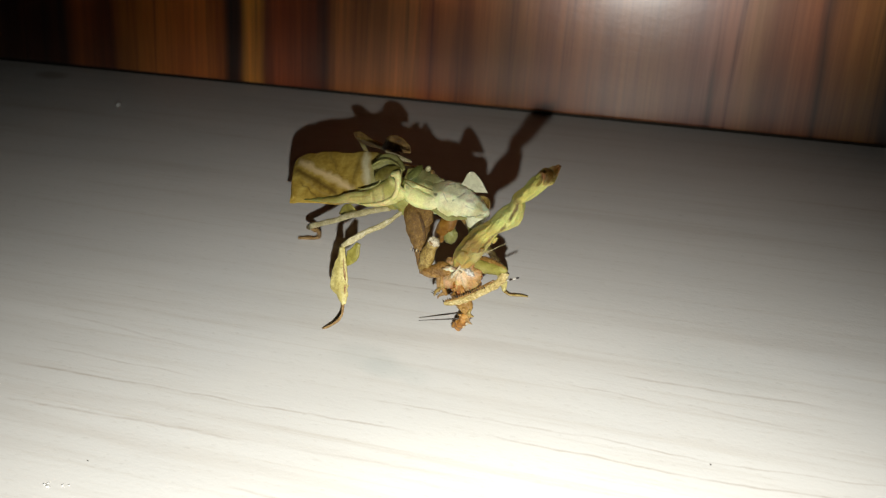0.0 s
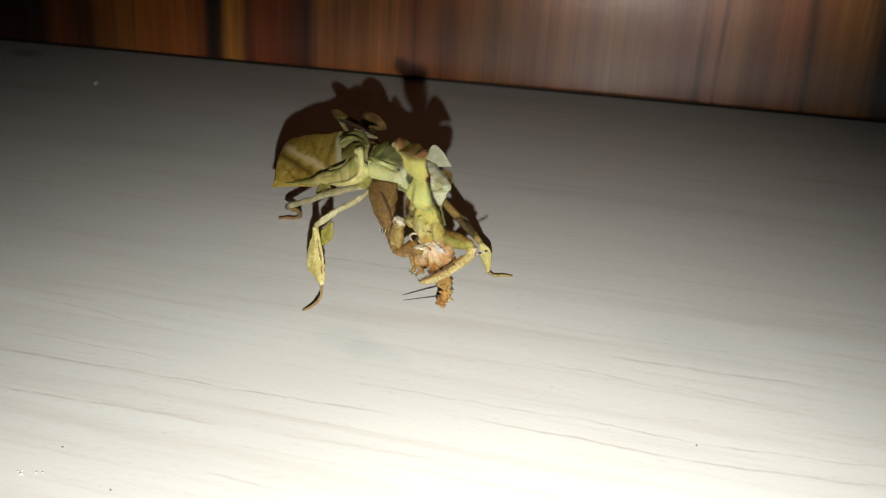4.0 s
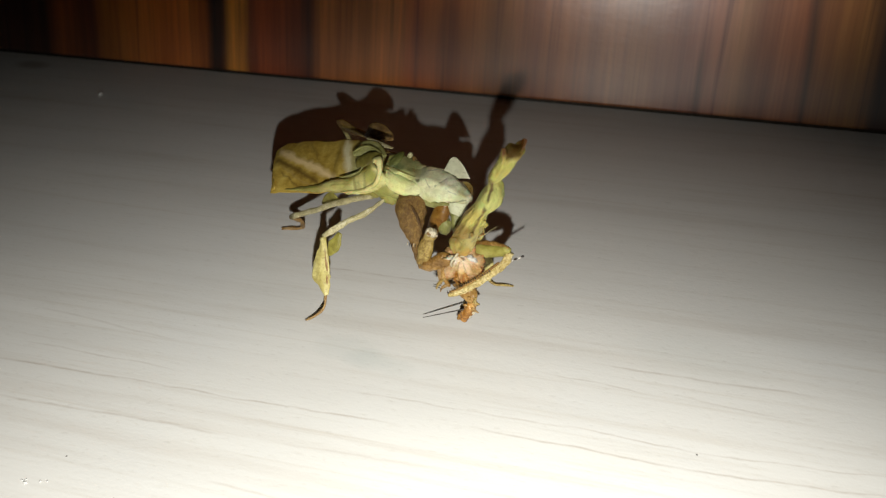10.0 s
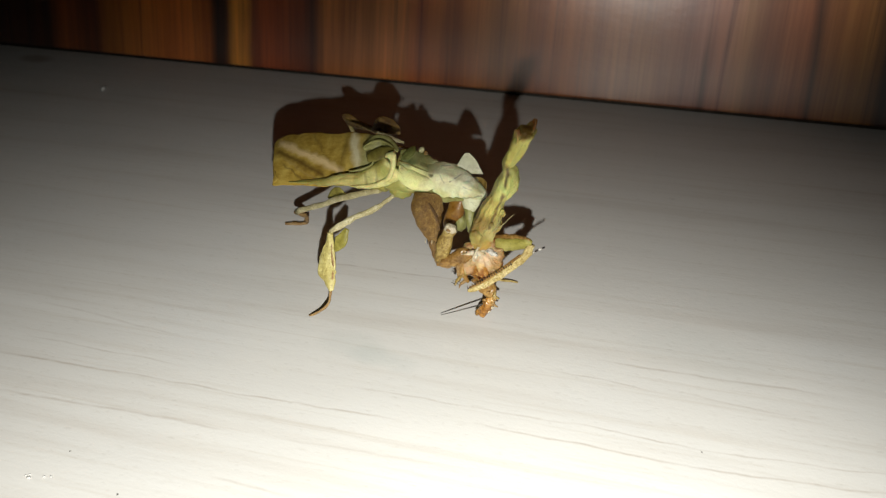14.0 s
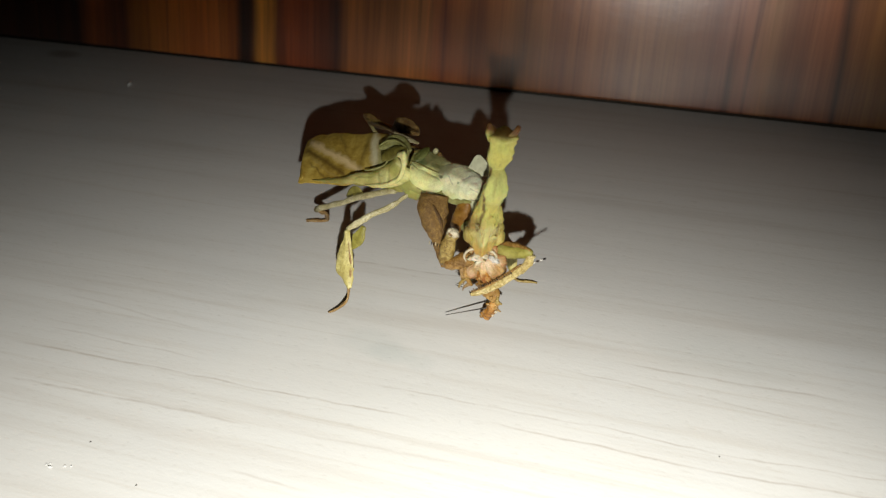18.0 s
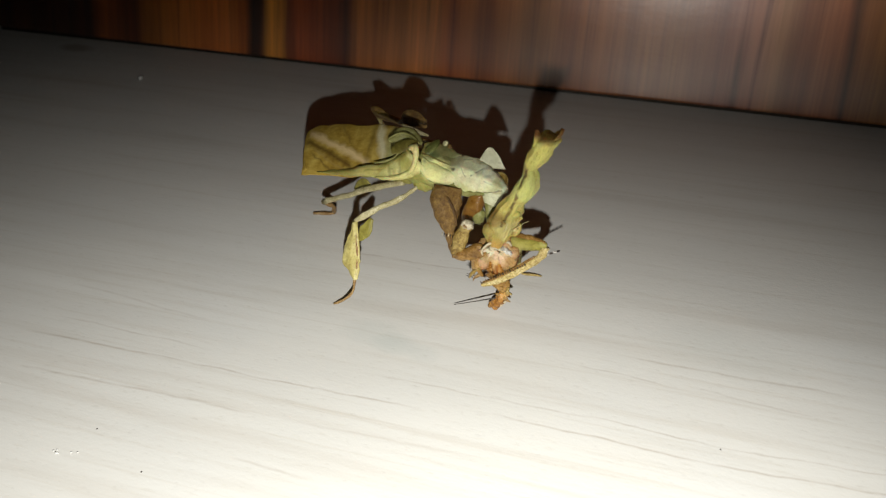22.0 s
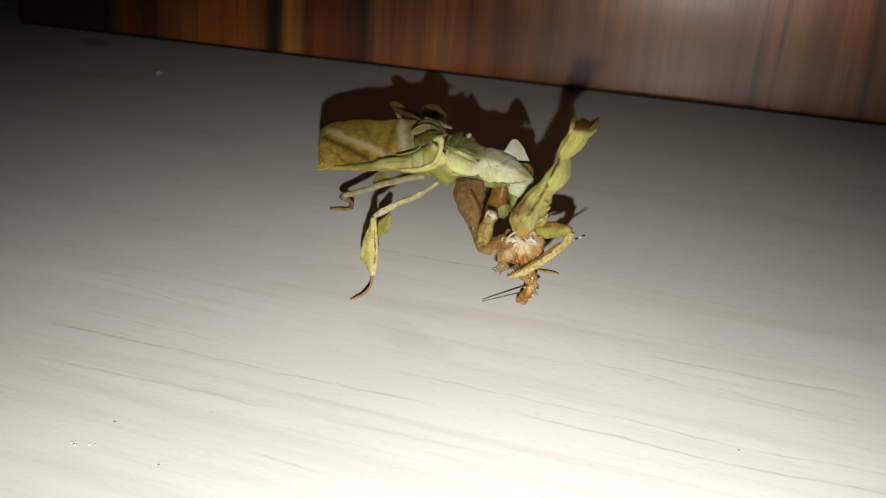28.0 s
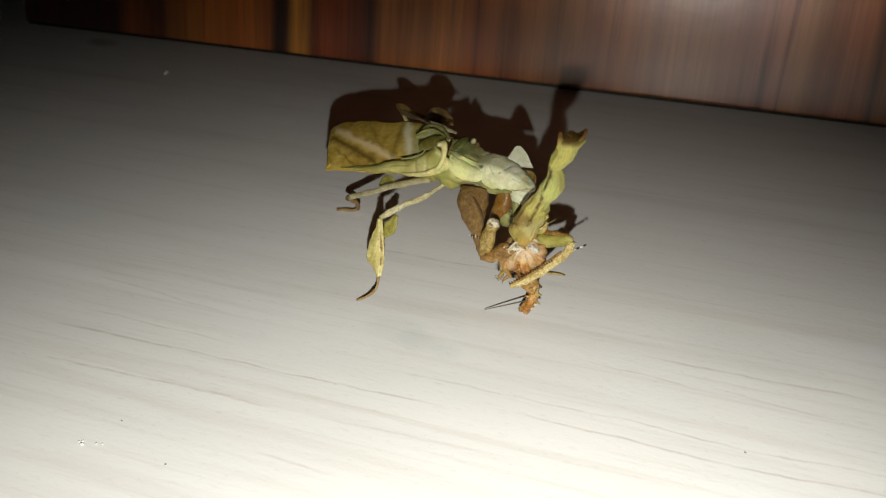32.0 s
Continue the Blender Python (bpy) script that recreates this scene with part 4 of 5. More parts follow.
leg("middle_leg", "straw middle leg with a yellow-green lobe behind the prey", (30.6, 3.2, 0.3),
    ("femur", [(15.5, 2.0, 21, 0.7, 0.6), (18.6, 3.2, 15.5, 0.8, 0.6), (21.6, 4.2, 10.4, 0.8, 0.6), (23.6, 4.2, 7.4, 0.6, 0.5)], (0, 0.3, 1), M_LEGY, {}),
    ("tibia", [(23.6, 4.2, 7.4, 0.5, 0.4), (24.6, 3.8, 5.6, 1.3, 0.3), (25.2, 3.0, 3.4, 1.0, 0.3), (25.6, 2.4, 1.3, 0.4, 0.3)], (1, 0, 0), M_LEAF, {"ruffle": 0.2, "keel": 0.8}),
    ("foot", [(25.6, 2.4, 1.3, 0.35, 0.3), (26.8, 2.2, 0.8, 0.26, 0.24), (28.0, 2.5, 0.7, 0.32, 0.26), (29.3, 2.9, 0.6, 0.26, 0.24), (30.6, 3.2, 0.4, 0.18, 0.16)], (0, 1, 0), M_LEGY, {}),
)
# Lobes take a darker brown to imitate the shade behind the wings
leg("hind_leg", "hind leg on the shaded side, its lobes darkened for the shade", (-14, 31, 0.3),
    ("femur", [(4, 2.5, 24, 0.7, 0.6), (0, 10, 24.4, 0.8, 0.6), (-7, 16.5, 22.2, 0.7, 0.6), (-15.4, 20.2, 21.2, 0.6, 0.5)], (0, 0.3, 1), M_LEGY, {}),
    ("lobe", [(-6.2, 14.6, 23.4, 0.5, 0.25), (-4.4, 14.2, 25.2, 1.5, 0.3), (-2.2, 14.0, 25.6, 1.8, 0.3), (-0.4, 13.8, 25.0, 1.3, 0.3), (0.6, 13.6, 24.2, 0.3, 0.2)], (0.2, 0.3, 0.95), M_LEGB, {"ruffle": 0.25, "n": 18, "curl": 0.3}),
    ("lobe", [(-16.4, 20.4, 22.0, 0.4, 0.2), (-15.0, 20.0, 21.6, 1.2, 0.3), (-12.0, 18.8, 21.4, 1.1, 0.3), (-8.0, 17.2, 21.6, 0.4, 0.2)], (0, 0.3, 0.95), M_LEGB, {"ruffle": 0.25, "n": 16}),
    ("tibia", [(-15.4, 20.2, 21.2, 0.5, 0.4), (-15.2, 24, 14, 0.6, 0.3), (-14.4, 28, 6.5, 0.4, 0.3), (-13.0, 30.6, 1.4, 0.3, 0.3)], (1, 0, 0), M_LEAF, {"ruffle": 0.2}),
    ("foot", [(-13.0, 30.4, 1.4, 0.4, 0.35), (-13.4, 30.8, 0.7, 0.4, 0.3), (-14, 31, 0.4, 0.25, 0.2)], (0, 1, 0), M_TARS, {}),
)

# Grasping forelegs
fore = part("foreleg", loft([(12.7, -4.4, 24.8, 3.0, 1.5), (12.9, -6.0, 22.8, 3.3, 1.7), (13.5, -7.4, 20.7, 2.7, 1.4), (14.3, -8.5, 18.7, 1.6, 1.1), (14.9, -9.2, 17.2, 0.9, 0.8), (15.4, -9.7, 15.2, 0.8, 0.7), (16.0, -10, 13.4, 0.8, 0.7), (16.3, -10, 12.6, 0.4, 0.4)], (1, 0, 0.25), n=22, sub=7, wrinkle=0.25, ruffle=0.06, seed=11), M_LEGB, mantis, "speckled brown grasping foreleg")
part("foreleg_ridge", loft([(13.6, -7.2, 24.6, 0.2, 0.2), (15.4, -8.4, 22.6, 0.35, 0.3), (16.2, -9.2, 20.0, 0.2, 0.2)], (0, 1, 0), n=8), M_CREASE, fore)
part("femur", loft([(18.8, -9.3, 21.7, 0.6, 0.6), (18.4, -9.5, 20.6, 1.15, 0.8), (17.5, -9.9, 18.0, 1.4, 0.9), (16.8, -10.1, 15.4, 1.4, 0.9), (16.3, -10.2, 13.6, 1.0, 0.8), (16.3, -10.2, 12.6, 0.4, 0.4)], (1, 0, 0), n=16, wrinkle=0.4, seed=12), M_LEGY, fore, "yellow-olive mottled segment")
part("joint_knob", lump((18.6, -9.9, 21.4), (1.3, 0.8, 0.9), (0, 15, 0), 0.35, 6, seg=16), M_KNOB, fore, "pale cream joint")
part("joint_pit", lump((18.4, -10.55, 21.5), (0.55, 0.25, 0.32), (0, 15, 0), 0.3, 6, seg=10), M_TARS, fore)
part("tibia", loft([(15.9, -10, 13.2, 0.9, 0.9), (17.6, -10.1, 13.4, 1.3, 1.0), (19.6, -10.2, 14.6, 1.6, 1.1), (21.6, -10.2, 16.0, 1.7, 1.0), (23, -10, 16.6, 0.8, 0.6)], (0, 0, 1), n=16, wrinkle=0.35, seed=13), M_RUST, fore, "rust-brown spined segment")
part("claw_spur", loft([(20.2, -10.8, 13.8, 0.5, 0.4), (20.4, -11, 11.5, 0.4, 0.3), (20.6, -11, 9.4, 0.15, 0.15)], (1, 0, 0), n=8), M_TARS, fore)
for k in range(7):
    x, z = 13.6 + k * 0.42, 17.9 - 0.12 * (k % 3)
    part("spine", loft([(x, -9.9, z, 0.12, 0.12), (x + 0.05, -10.3, z - 0.2, 0.08, 0.08), (x + 0.1, -10.5, z - 0.45, 0.02, 0.02)], (1, 0, 0), n=6, sub=2), M_SPINE if k % 3 else M_KNOB, fore)

fore_far = part("foreleg", loft([(18.2, -1.6, 24.2, 1.3, 1.0), (18.0, -2.4, 22.0, 1.7, 1.1), (17.6, -3.2, 20.2, 1.8, 1.1), (16.6, -3.8, 18.2, 1.3, 1.0), (16.8, -4.4, 16.6, 0.8, 0.8)], (-0.96, 0, -0.29), n=18, sub=6, wrinkle=0.2, seed=14), M_AMBER, mantis, "amber and green grasping foreleg with black spines")
part("joint_knob", lump((18.6, -3.4, 18.2), (1.5, 1.3, 1.9), (0, 20, 0), 0.3, 7, seg=16), M_GREEN, fore_far)
part("femur", loft([(24.6, -6.6, 16.2, 1.2, 1.0), (28.1, -8.0, 18.2, 1.4, 1.1), (31.2, -9.0, 19.7, 1.3, 1.0), (33.5, -9.8, 20.8, 0.9, 0.8), (34.1, -9.9, 20.8, 0.3, 0.3)], (-0.3, 0, 1), n=20, wrinkle=0.3, seed=15), M_OLIVE, fore_far, "olive-green femur")
part("femur_edge", loft([(24.1, -6.2, 17.6, 0.4, 0.5), (28.1, -7.8, 19.9, 0.45, 0.5), (31.3, -8.9, 21.1, 0.4, 0.5), (33.7, -9.8, 21.5, 0.3, 0.3)], (0, 0, 1), n=10, wrinkle=0.2), M_RUST, fore_far)
part("tibia", loft([(34.0, -9.8, 20.6, 0.7, 0.55), (33.1, -10.6, 18.4, 0.85, 0.55), (30.2, -11.4, 15.1, 0.8, 0.5), (26.8, -11.9, 11.8, 0.72, 0.45), (24.2, -12.3, 9.9, 0.6, 0.42), (22.6, -12.5, 9.2, 0.25, 0.25)], (-0.5, 0, 0.85), n=16, sub=7, wrinkle=0.3, seed=16), M_STRAW, fore_far, "straw-yellow spined segment")
part("tibia_edge", loft([(32.2, -11.0, 18.6, 0.25, 0.25), (29.0, -11.6, 15.2, 0.3, 0.3), (25.6, -12.0, 11.8, 0.3, 0.3), (23.0, -12.8, 10.2, 0.2, 0.2)], (0, 1, 0), n=8), M_RUST, fore_far)
for k in range(19):
    u = k / 18
    x, y, z = 22.9 + 7.9 * u, -13.1 + 1.2 * u, 10.2 + 6.6 * u
    part("spine", loft([(x, y, z, 0.18, 0.18), (x - 0.15, y - 0.1, z + 0.3, 0.11, 0.11), (x - 0.25, y - 0.1, z + 0.72 - 0.3 * (k % 2), 0.03, 0.03)], (1, 0, 0), n=6, sub=2), M_CREASE if k % 3 else M_SPINE, fore_far)
for k in range(6):
    x, z = 32.2 + 0.62 * k, 15.6 + 0.42 * k
    part("foot_segment", lump((x + 0.9, -9.8 + 0.1 * k, z + 2.2), (0.5 - 0.02 * k, 0.22, 0.2), (0, -35, 0), 0.3, k, seg=8), M_SPINE if k % 2 else M_WHITE, fore_far)

# Head: local Z runs up the crest from the mouth, -Y is the face
head = part("head", loft([(0, 0, -0.4, 0.8, 0.8), (0, 0, 0.8, 1.6, 1.4), (0, 0.1, 2.6, 2.4, 1.8), (0, 0.2, 5.2, 3.1, 1.9), (0, 0.2, 7.6, 3.1, 1.8), (-0.1, 0.2, 10.0, 2.6, 1.6), (-0.1, 0.2, 12.4, 2.0, 1.2), (0, 0.2, 13.6, 1.4, 0.9)], (1, 0, 0), n=42, sub=9, wrinkle=0.15, ruffle=0.1, keel=0.25, pleat=(7, 0.07), seed=17), M_HEAD, mantis, "yellow-green head with a tall leafy crest")
part("crest", loft([(-0.1, 0.2, 10.5, 2.3, 1.2), (-0.1, 0.0, 12.8, 1.9, 1.2), (0.1, -0.3, 14.9, 2.0, 1.5), (0.3, -0.6, 17.1, 2.1, 1.7), (0.3, -0.4, 19.0, 1.7, 1.3), (0, 0.5, 20.7, 1.25, 0.85), (-0.1, 0.4, 21.8, 1.5, 0.95), (-0.1, 0.1, 23.5, 2.05, 1.05), (0, 0.0, 25.4, 2.1, 1.15), (0, -0.1, 27.4, 2.1, 1.15), (0, -0.3, 28.7, 2.3, 1.25), (0, -0.4, 29.2, 2.1, 1.1)], (1, 0, 0), n=42, sub=9, ruffle=0.1, keel=0.25, curl=-0.5, wrinkle=0.13, pleat=(5, 0.05), seed=18), M_HEAD, head, "leafy yellow-green crest with a narrow waist")
for s in (-1, 1):
    part("crest_tip", loft([(s * 1.3, -0.2, 27.6, 1.0, 0.45), (s * 1.7, -0.4, 28.8, 1.2, 0.4), (s * 2.1, -0.4, 29.7, 0.95, 0.3), (s * 2.4, -0.2, 30.6, 0.15, 0.15)], (0.6, 0.8, 0), n=14, ruffle=0.15, curl=0.5, seed=19 + s), M_HEAD, head, "brown pointed crest tip")
    part("eye", lump((s * 2.7, -0.2, 4.6), (1.1, 1.4, 1.8), (0, s * 14, 0), 0.1, 8, seg=18), M_HEAD, head, "olive bulging eye")
    part("palp", loft([(s * 1.2, -0.8, 1.6, 0.26, 0.26), (s * 2.4, -1.2, 1.4, 0.22, 0.22), (s * 3.0, -1.4, 0.0, 0.24, 0.24), (s * 2.5, -1.6, -1.2, 0.12, 0.12)], (0, 1, 0), n=8), M_KNOB, head, "pale curved mouth feeler")
    part("antenna", loft([(s * 0.8, -1.9, 6.2, 0.09, 0.09), (s * 1.1, -2.5, 7.8, 0.06, 0.06), (s * 1.6, -2.9, 9.4, 0.045, 0.045), (s * 2.3, -3.3, 10.6, 0.02, 0.02)], (0, 1, 0), n=6), M_LEGP, head, "thin straw antenna")
part("mouthparts", lump((0, -1.0, 0.0), (1.4, 0.9, 0.7), (0, 0, 0), 0.5, 9, seg=14), M_KNOB, head, "cream mouthparts")
for k, (x, z, r) in enumerate(((-1.5, 8.4, 0.35), (1.6, 9.2, 0.3), (0.3, 10.6, 0.4), (1.7, 6.2, 0.3))):
    part("wart", lump((x, -1.75 + 0.03 * (z - 5), z), (r * 1.2, r, r * 1.8), (0, 20 * k, 0), 0.4, k, seg=10), M_HEAD, head)

# ---- the prey, held head down in the forelegs ----
def pleated(centre, across, upward, wide, high, folds, deep, seed):
    """A puckered fan of flesh: radial folds on a low dome with a scalloped, torn edge, closed behind."""
    bm = bmesh.new()
    ex, ez = Vector(across).normalized(), Vector(upward).normalized()
    out = ex.cross(ez).normalized()
    out = out if out.y < 0 else -out
    turns, steps = folds * 6, 9
    front = []
    for i in range(turns):
        a = 2 * math.pi * i / turns
        ridge = math.cos(folds * a + 4.5 * noise.noise((math.cos(a) * 2, math.sin(a) * 2, seed)))
        torn = 1 + 0.04 * ridge + 0.3 * noise.noise((math.cos(a) * 2.5, math.sin(a) * 2.5, seed + 4))
        row = []
        for s in range(steps + 1):
            r = s / steps
            lift = 1.2 * (1 - r**2.5) + deep * ridge * r * (1.15 - r) * 2 + 0.9 * noise.noise((r * 4 * math.cos(a), r * 4 * math.sin(a), seed + 9))
            p = Vector(centre) + ex * (wide * r * torn * math.cos(a)) + ez * (high * (r * torn * math.sin(a) + 0.6 * (1 - r))) + out * (lift - 0.5 * r)
            row.append(bm.verts.new(p * MM))
        front.append(row)
    back = bm.verts.new((Vector(centre) - out * 1.6) * MM)
    for a, b in zip(front, front[1:] + front[:1]):
        for s in range(steps):
            bm.faces.new((a[s], a[s + 1], b[s + 1], b[s]))
        bm.faces.new((a[steps], back, b[steps]))
    bmesh.ops.remove_doubles(bm, verts=bm.verts[:], dist=1e-6)
    return bm


prey = tagged(part("prey_insect", lump((24.6, -9.0, 13.6), (3.6, 1.6, 3.6), (0, 15, 0), 0.3, 11, seg=24), M_ORANGE, None), "half-eaten orange insect held head down by the mantis", "insect")
part("flesh_fan", pleated((24.4, -10.2, 15.4), (1, 0, 0.1), (0.1, 0.3, 0.95), 4.7, 4.2, 9, 0.55, 1.0), M_FLESH, prey, "puckered tan flesh fan")
part("flesh_fan", pleated((25.2, -10.4, 12.2), (1, 0, 0.4), (-0.2, 0.3, 0.94), 3.0, 2.0, 8, 0.3, 3.0), M_ORANGE, prey, "puckered orange flesh")
# The one white shred paints the wet shine by the mouth
for k, (x, y, z, rx, rz_, tilt) in enumerate(((23.3, -11.4, 17.7, 1.3, 0.55, -12), (26.9, -10.6, 17.8, 1.1, 0.5, 22), (24.6, -11.8, 18.2, 0.9, 0.4, 8))):
    part("flesh_shred", lump((x, y, z), (rx, 0.4, rz_), (0, tilt, 0), 0.9, 12 + k, seg=14), M_WHITE if k == 1 else M_FLESH, prey, "glistening shred")
part("side_plate", loft([(21.2, -10.2, 17.2, 0.4, 0.4), (20.9, -10.6, 14.6, 0.55, 0.5), (21.2, -11.0, 12.0, 0.5, 0.5), (22.4, -11.2, 10.2, 0.3, 0.3)], (1, 0, 0), n=12, wrinkle=0.3, seed=31), M_RUST, prey, "rust-brown shell edge")
part("body_plate", loft([(24.2, -9.6, 11.2, 2.2, 1.3), (25.4, -10.0, 9.8, 2.0, 1.3), (26.3, -10.4, 8.2, 1.5, 1.1), (26.5, -10.7, 6.9, 1.0, 0.9)], (1, 0, 0.3), wrinkle=0.6, n=18, seed=33), M_RUST, prey, "rust-orange chest plate")
part("prey_head", loft([(26.9, -10.8, 7.4, 0.7, 0.6), (26.6, -11, 6.0, 1.0, 0.85), (26.1, -11.1, 4.8, 1.1, 0.85), (25.4, -11.1, 3.6, 1.1, 0.85), (25.0, -11.1, 2.7, 1.1, 0.7), (24.7, -11.1, 2.2, 0.9, 0.4)], (1, 0, -0.3), wrinkle=0.55, n=20, sub=6, seed=34), M_ORANGE, prey, "small rust-orange head")
for k, (x, z, r, mat) in enumerate(((27.2, 6.0, 0.4, M_RUST), (27.3, 5.0, 0.3, M_KNOB), (26.6, 3.8, 0.28, M_KNOB), (25.7, 6.6, 0.35, M_RUST), (25.0, 4.6, 0.25, M_AMBER), (27.6, 7.4, 0.4, M_RUST), (24.2, 2.6, 0.3, M_RUST), (26.4, 8.6, 0.4, M_RUST))):
    part("mouth_piece", lump((x, -11.6, z), (r, r * 0.7, r * 1.3), (0, 30 * k, 0), 0.6, 50 + k, seg=10), mat, prey)
part("feeler", loft([(25.4, -11.5, 5.4, 0.14, 0.14), (21.4, -12.6, 4.0, 0.11, 0.11), (17.4, -13.5, 2.45, 0.06, 0.06)], (0, 1, 0), n=6), M_DARK, prey, "thin dark feeler")
for k, (x0, z0, x1, z1) in enumerate(((21.6, 12.0, 19.8, 9.2), (22.0, 10.6, 20.6, 8.6), (27.6, 8.6, 28.6, 7.6), (27.4, 6.6, 28.4, 5.4))):
    part("prey_leg", loft([(x0, -11, z0, 0.4, 0.35), ((x0 + x1) / 2 - 0.4, -11.6, (z0 + z1) / 2, 0.3, 0.3), (x1, -11.6, z1, 0.1, 0.1)], (0, 1, 0), n=8, wrinkle=0.2), M_TARS if k % 2 else M_LEGY, prey)
for k in range(8):
    x, z = 19.6 + 0.42 * (k % 4) + 0.2 * (k > 3), 9.4 + 0.5 * (k // 4) + 0.3 * (k % 2)
    part("bristle", loft([(x, -11.4, z, 0.12, 0.12), (x - 0.6, -11.6, z + 0.3, 0.03, 0.03)], (0, 1, 0), n=5, sub=2), M_WHITE if k % 2 else M_SPINE, prey)

# Crumbs and specks on the desk
for k, (x, y, r, mat) in enumerate(CRUMBS):
    ob = part("crumb", lump((0, 0, r * 0.5), (r * 1.5, r, r * 0.6), (0, 0, 40 * k), 0.7, 30 + k, seg=8), mat, None)
    ob.location = (x, y, 0)
    tagged(ob, "tiny white crumb on the desk" if mat == M_CRUMB else "tiny dark speck on the desk", "crumb", "crumbs on the desk")


# ---- what moves ----
BODY_PIVOT, FORE_PIVOT = Vector((-3, 0, 22)), Vector((22, -8, 22))


def swung(pivot, dx, dy, dz, rx, ry, rz):
    """A turn about a pivot and a shift, from millimetres and degrees."""
    return Matrix.Translation((pivot + Vector((dx, dy, dz))) * MM) @ pose(0, 0, 0, rx, ry, rz) @ Matrix.Translation(-pivot * MM)


SWAY = [
    (0.0, 0.04, -0.26, -0.11, 2.16, 0.66, -0.85),
    (0.5, -0.76, -0.70, -0.62, 4.26, -3.33, -7.20),
    (1.0, 1.24, 0.41, 0.58, -1.34, 5.89, 10.53),
    (1.5, 0.33, 0.18, 0.34, -0.23, -0.05, 0.40),
    (2.0, 0.53, 0.13, 0.22, 0.37, -0.41, 0.45),
    (2.5, 0.39, 0.13, 0.22, -0.07, -1.14, 1.39),
    (3.0, 0.47, 0.10, -0.02, 0.04, -1.22, 0.82),
    (3.5, -1.10, -0.63, -0.55, 2.75, -7.19, -9.09),
    (5.5, 0.16, -0.08, -0.12, -1.46, -1.28, -1.16),
    (6.0, 0.14, 0.02, 0.04, -3.10, -1.68, -1.57),
    (6.5, -0.52, -0.54, -0.46, 0.39, -3.05, -4.88),
    (7.0, -0.98, -0.88, -0.73, 1.45, -3.64, -7.55),
    (7.5, -0.09, -0.06, -0.00, -3.13, -0.78, 0.27),
    (8.0, -0.20, -0.32, -0.30, 0.09, -1.28, -2.38),
    (8.5, 0.30, 0.18, 0.14, -1.99, 1.80, 4.08),
    (9.0, 0.00, -0.00, -0.00, 0.01, 0.01, -0.00),
    (9.5, 0.17, 0.09, 0.08, -2.05, 0.79, 1.69),
    (10.0, -0.23, -0.11, -0.05, 0.29, 0.18, -0.55),
    (10.5, 0.62, 0.30, 0.31, -0.68, 4.95, 7.87),
    (11.0, 0.89, 0.44, 0.38, -0.36, 4.59, 8.26),
    (11.5, 0.30, 0.00, -0.01, 2.20, 4.41, 5.76),
    (12.0, -0.87, -0.79, -0.66, 6.39, -0.35, -5.21),
    (12.5, -1.21, -1.06, -0.90, 6.61, -2.38, -8.97),
    (13.0, -0.30, -0.38, -0.27, 2.15, -0.64, -4.22),
    (13.5, -0.29, -0.29, -0.13, 3.92, 1.37, -2.58),
    (14.0, 0.22, 0.24, 0.33, 0.94, 3.92, 4.14),
    (14.5, -0.19, -0.14, -0.01, 3.47, 1.11, -1.80),
    (16.5, 0.15, -0.01, 0.13, 0.67, 2.01, -1.25),
    (17.0, -0.49, -0.48, -0.40, 3.16, 0.19, -6.45),
    (17.5, 0.11, -0.09, 0.03, 2.70, 3.27, 0.89),
    (18.0, -0.05, -0.15, -0.03, 0.15, 0.06, -3.23),
    (18.5, 0.34, 0.07, 0.25, 0.96, 2.71, 0.92),
    (19.0, -0.07, -0.27, -0.18, 1.31, -0.13, -3.84),
    (19.5, 0.23, -0.10, 0.03, 1.83, 1.42, -0.68),
    (20.0, 0.06, -0.19, -0.12, 1.54, 0.83, -1.93),
    (20.5, -0.28, -0.33, -0.17, 2.18, 0.52, -2.01),
    (21.0, 0.39, -0.01, 0.14, 1.40, 3.15, 3.61),
    (21.5, -0.21, -0.39, -0.30, 2.57, 0.75, -2.98),
    (22.0, 0.09, -0.02, 0.18, 0.99, 2.99, 1.75),
    (22.5, 0.03, -0.03, 0.13, 1.32, 2.10, -1.08),
    (23.0, 0.16, -0.04, 0.09, 0.90, 2.04, 0.04),
    (23.5, 0.34, -0.07, 0.01, 1.35, 2.63, 2.28),
    (24.0, 1.31, 0.38, 0.49, 0.11, 7.24, 10.09),
    (24.5, 0.59, 0.21, 0.37, -0.17, 3.78, 3.83),
    (25.0, 0.04, -0.01, 0.17, 2.08, 2.98, 0.39),
    (25.5, 0.12, 0.14, 0.31, 1.33, 3.50, 1.18),
    (27.5, -0.02, 0.05, 0.05, 0.04, 2.80, 0.43),
    (28.0, 0.29, 0.34, 0.49, -2.87, 4.43, 5.49),
    (28.5, 0.08, 0.16, 0.18, -0.53, 1.40, 0.36),
    (29.0, -0.12, -0.03, -0.02, 1.51, 3.06, 0.07),
    (29.5, -0.30, -0.10, -0.05, 1.67, 2.17, -1.01),
    (30.0, 0.26, 0.19, 0.23, -1.54, 4.15, 2.87),
    (30.5, 0.01, 0.18, 0.28, -1.42, 2.16, -0.48),
    (31.0, 0.19, 0.25, 0.25, -2.39, 3.46, 2.65),
    (31.5, 0.12, 0.33, 0.34, -2.37, 3.81, 3.21),
    (32.0, 0.19, 0.13, 0.14, -1.08, 4.14, 2.78),
]
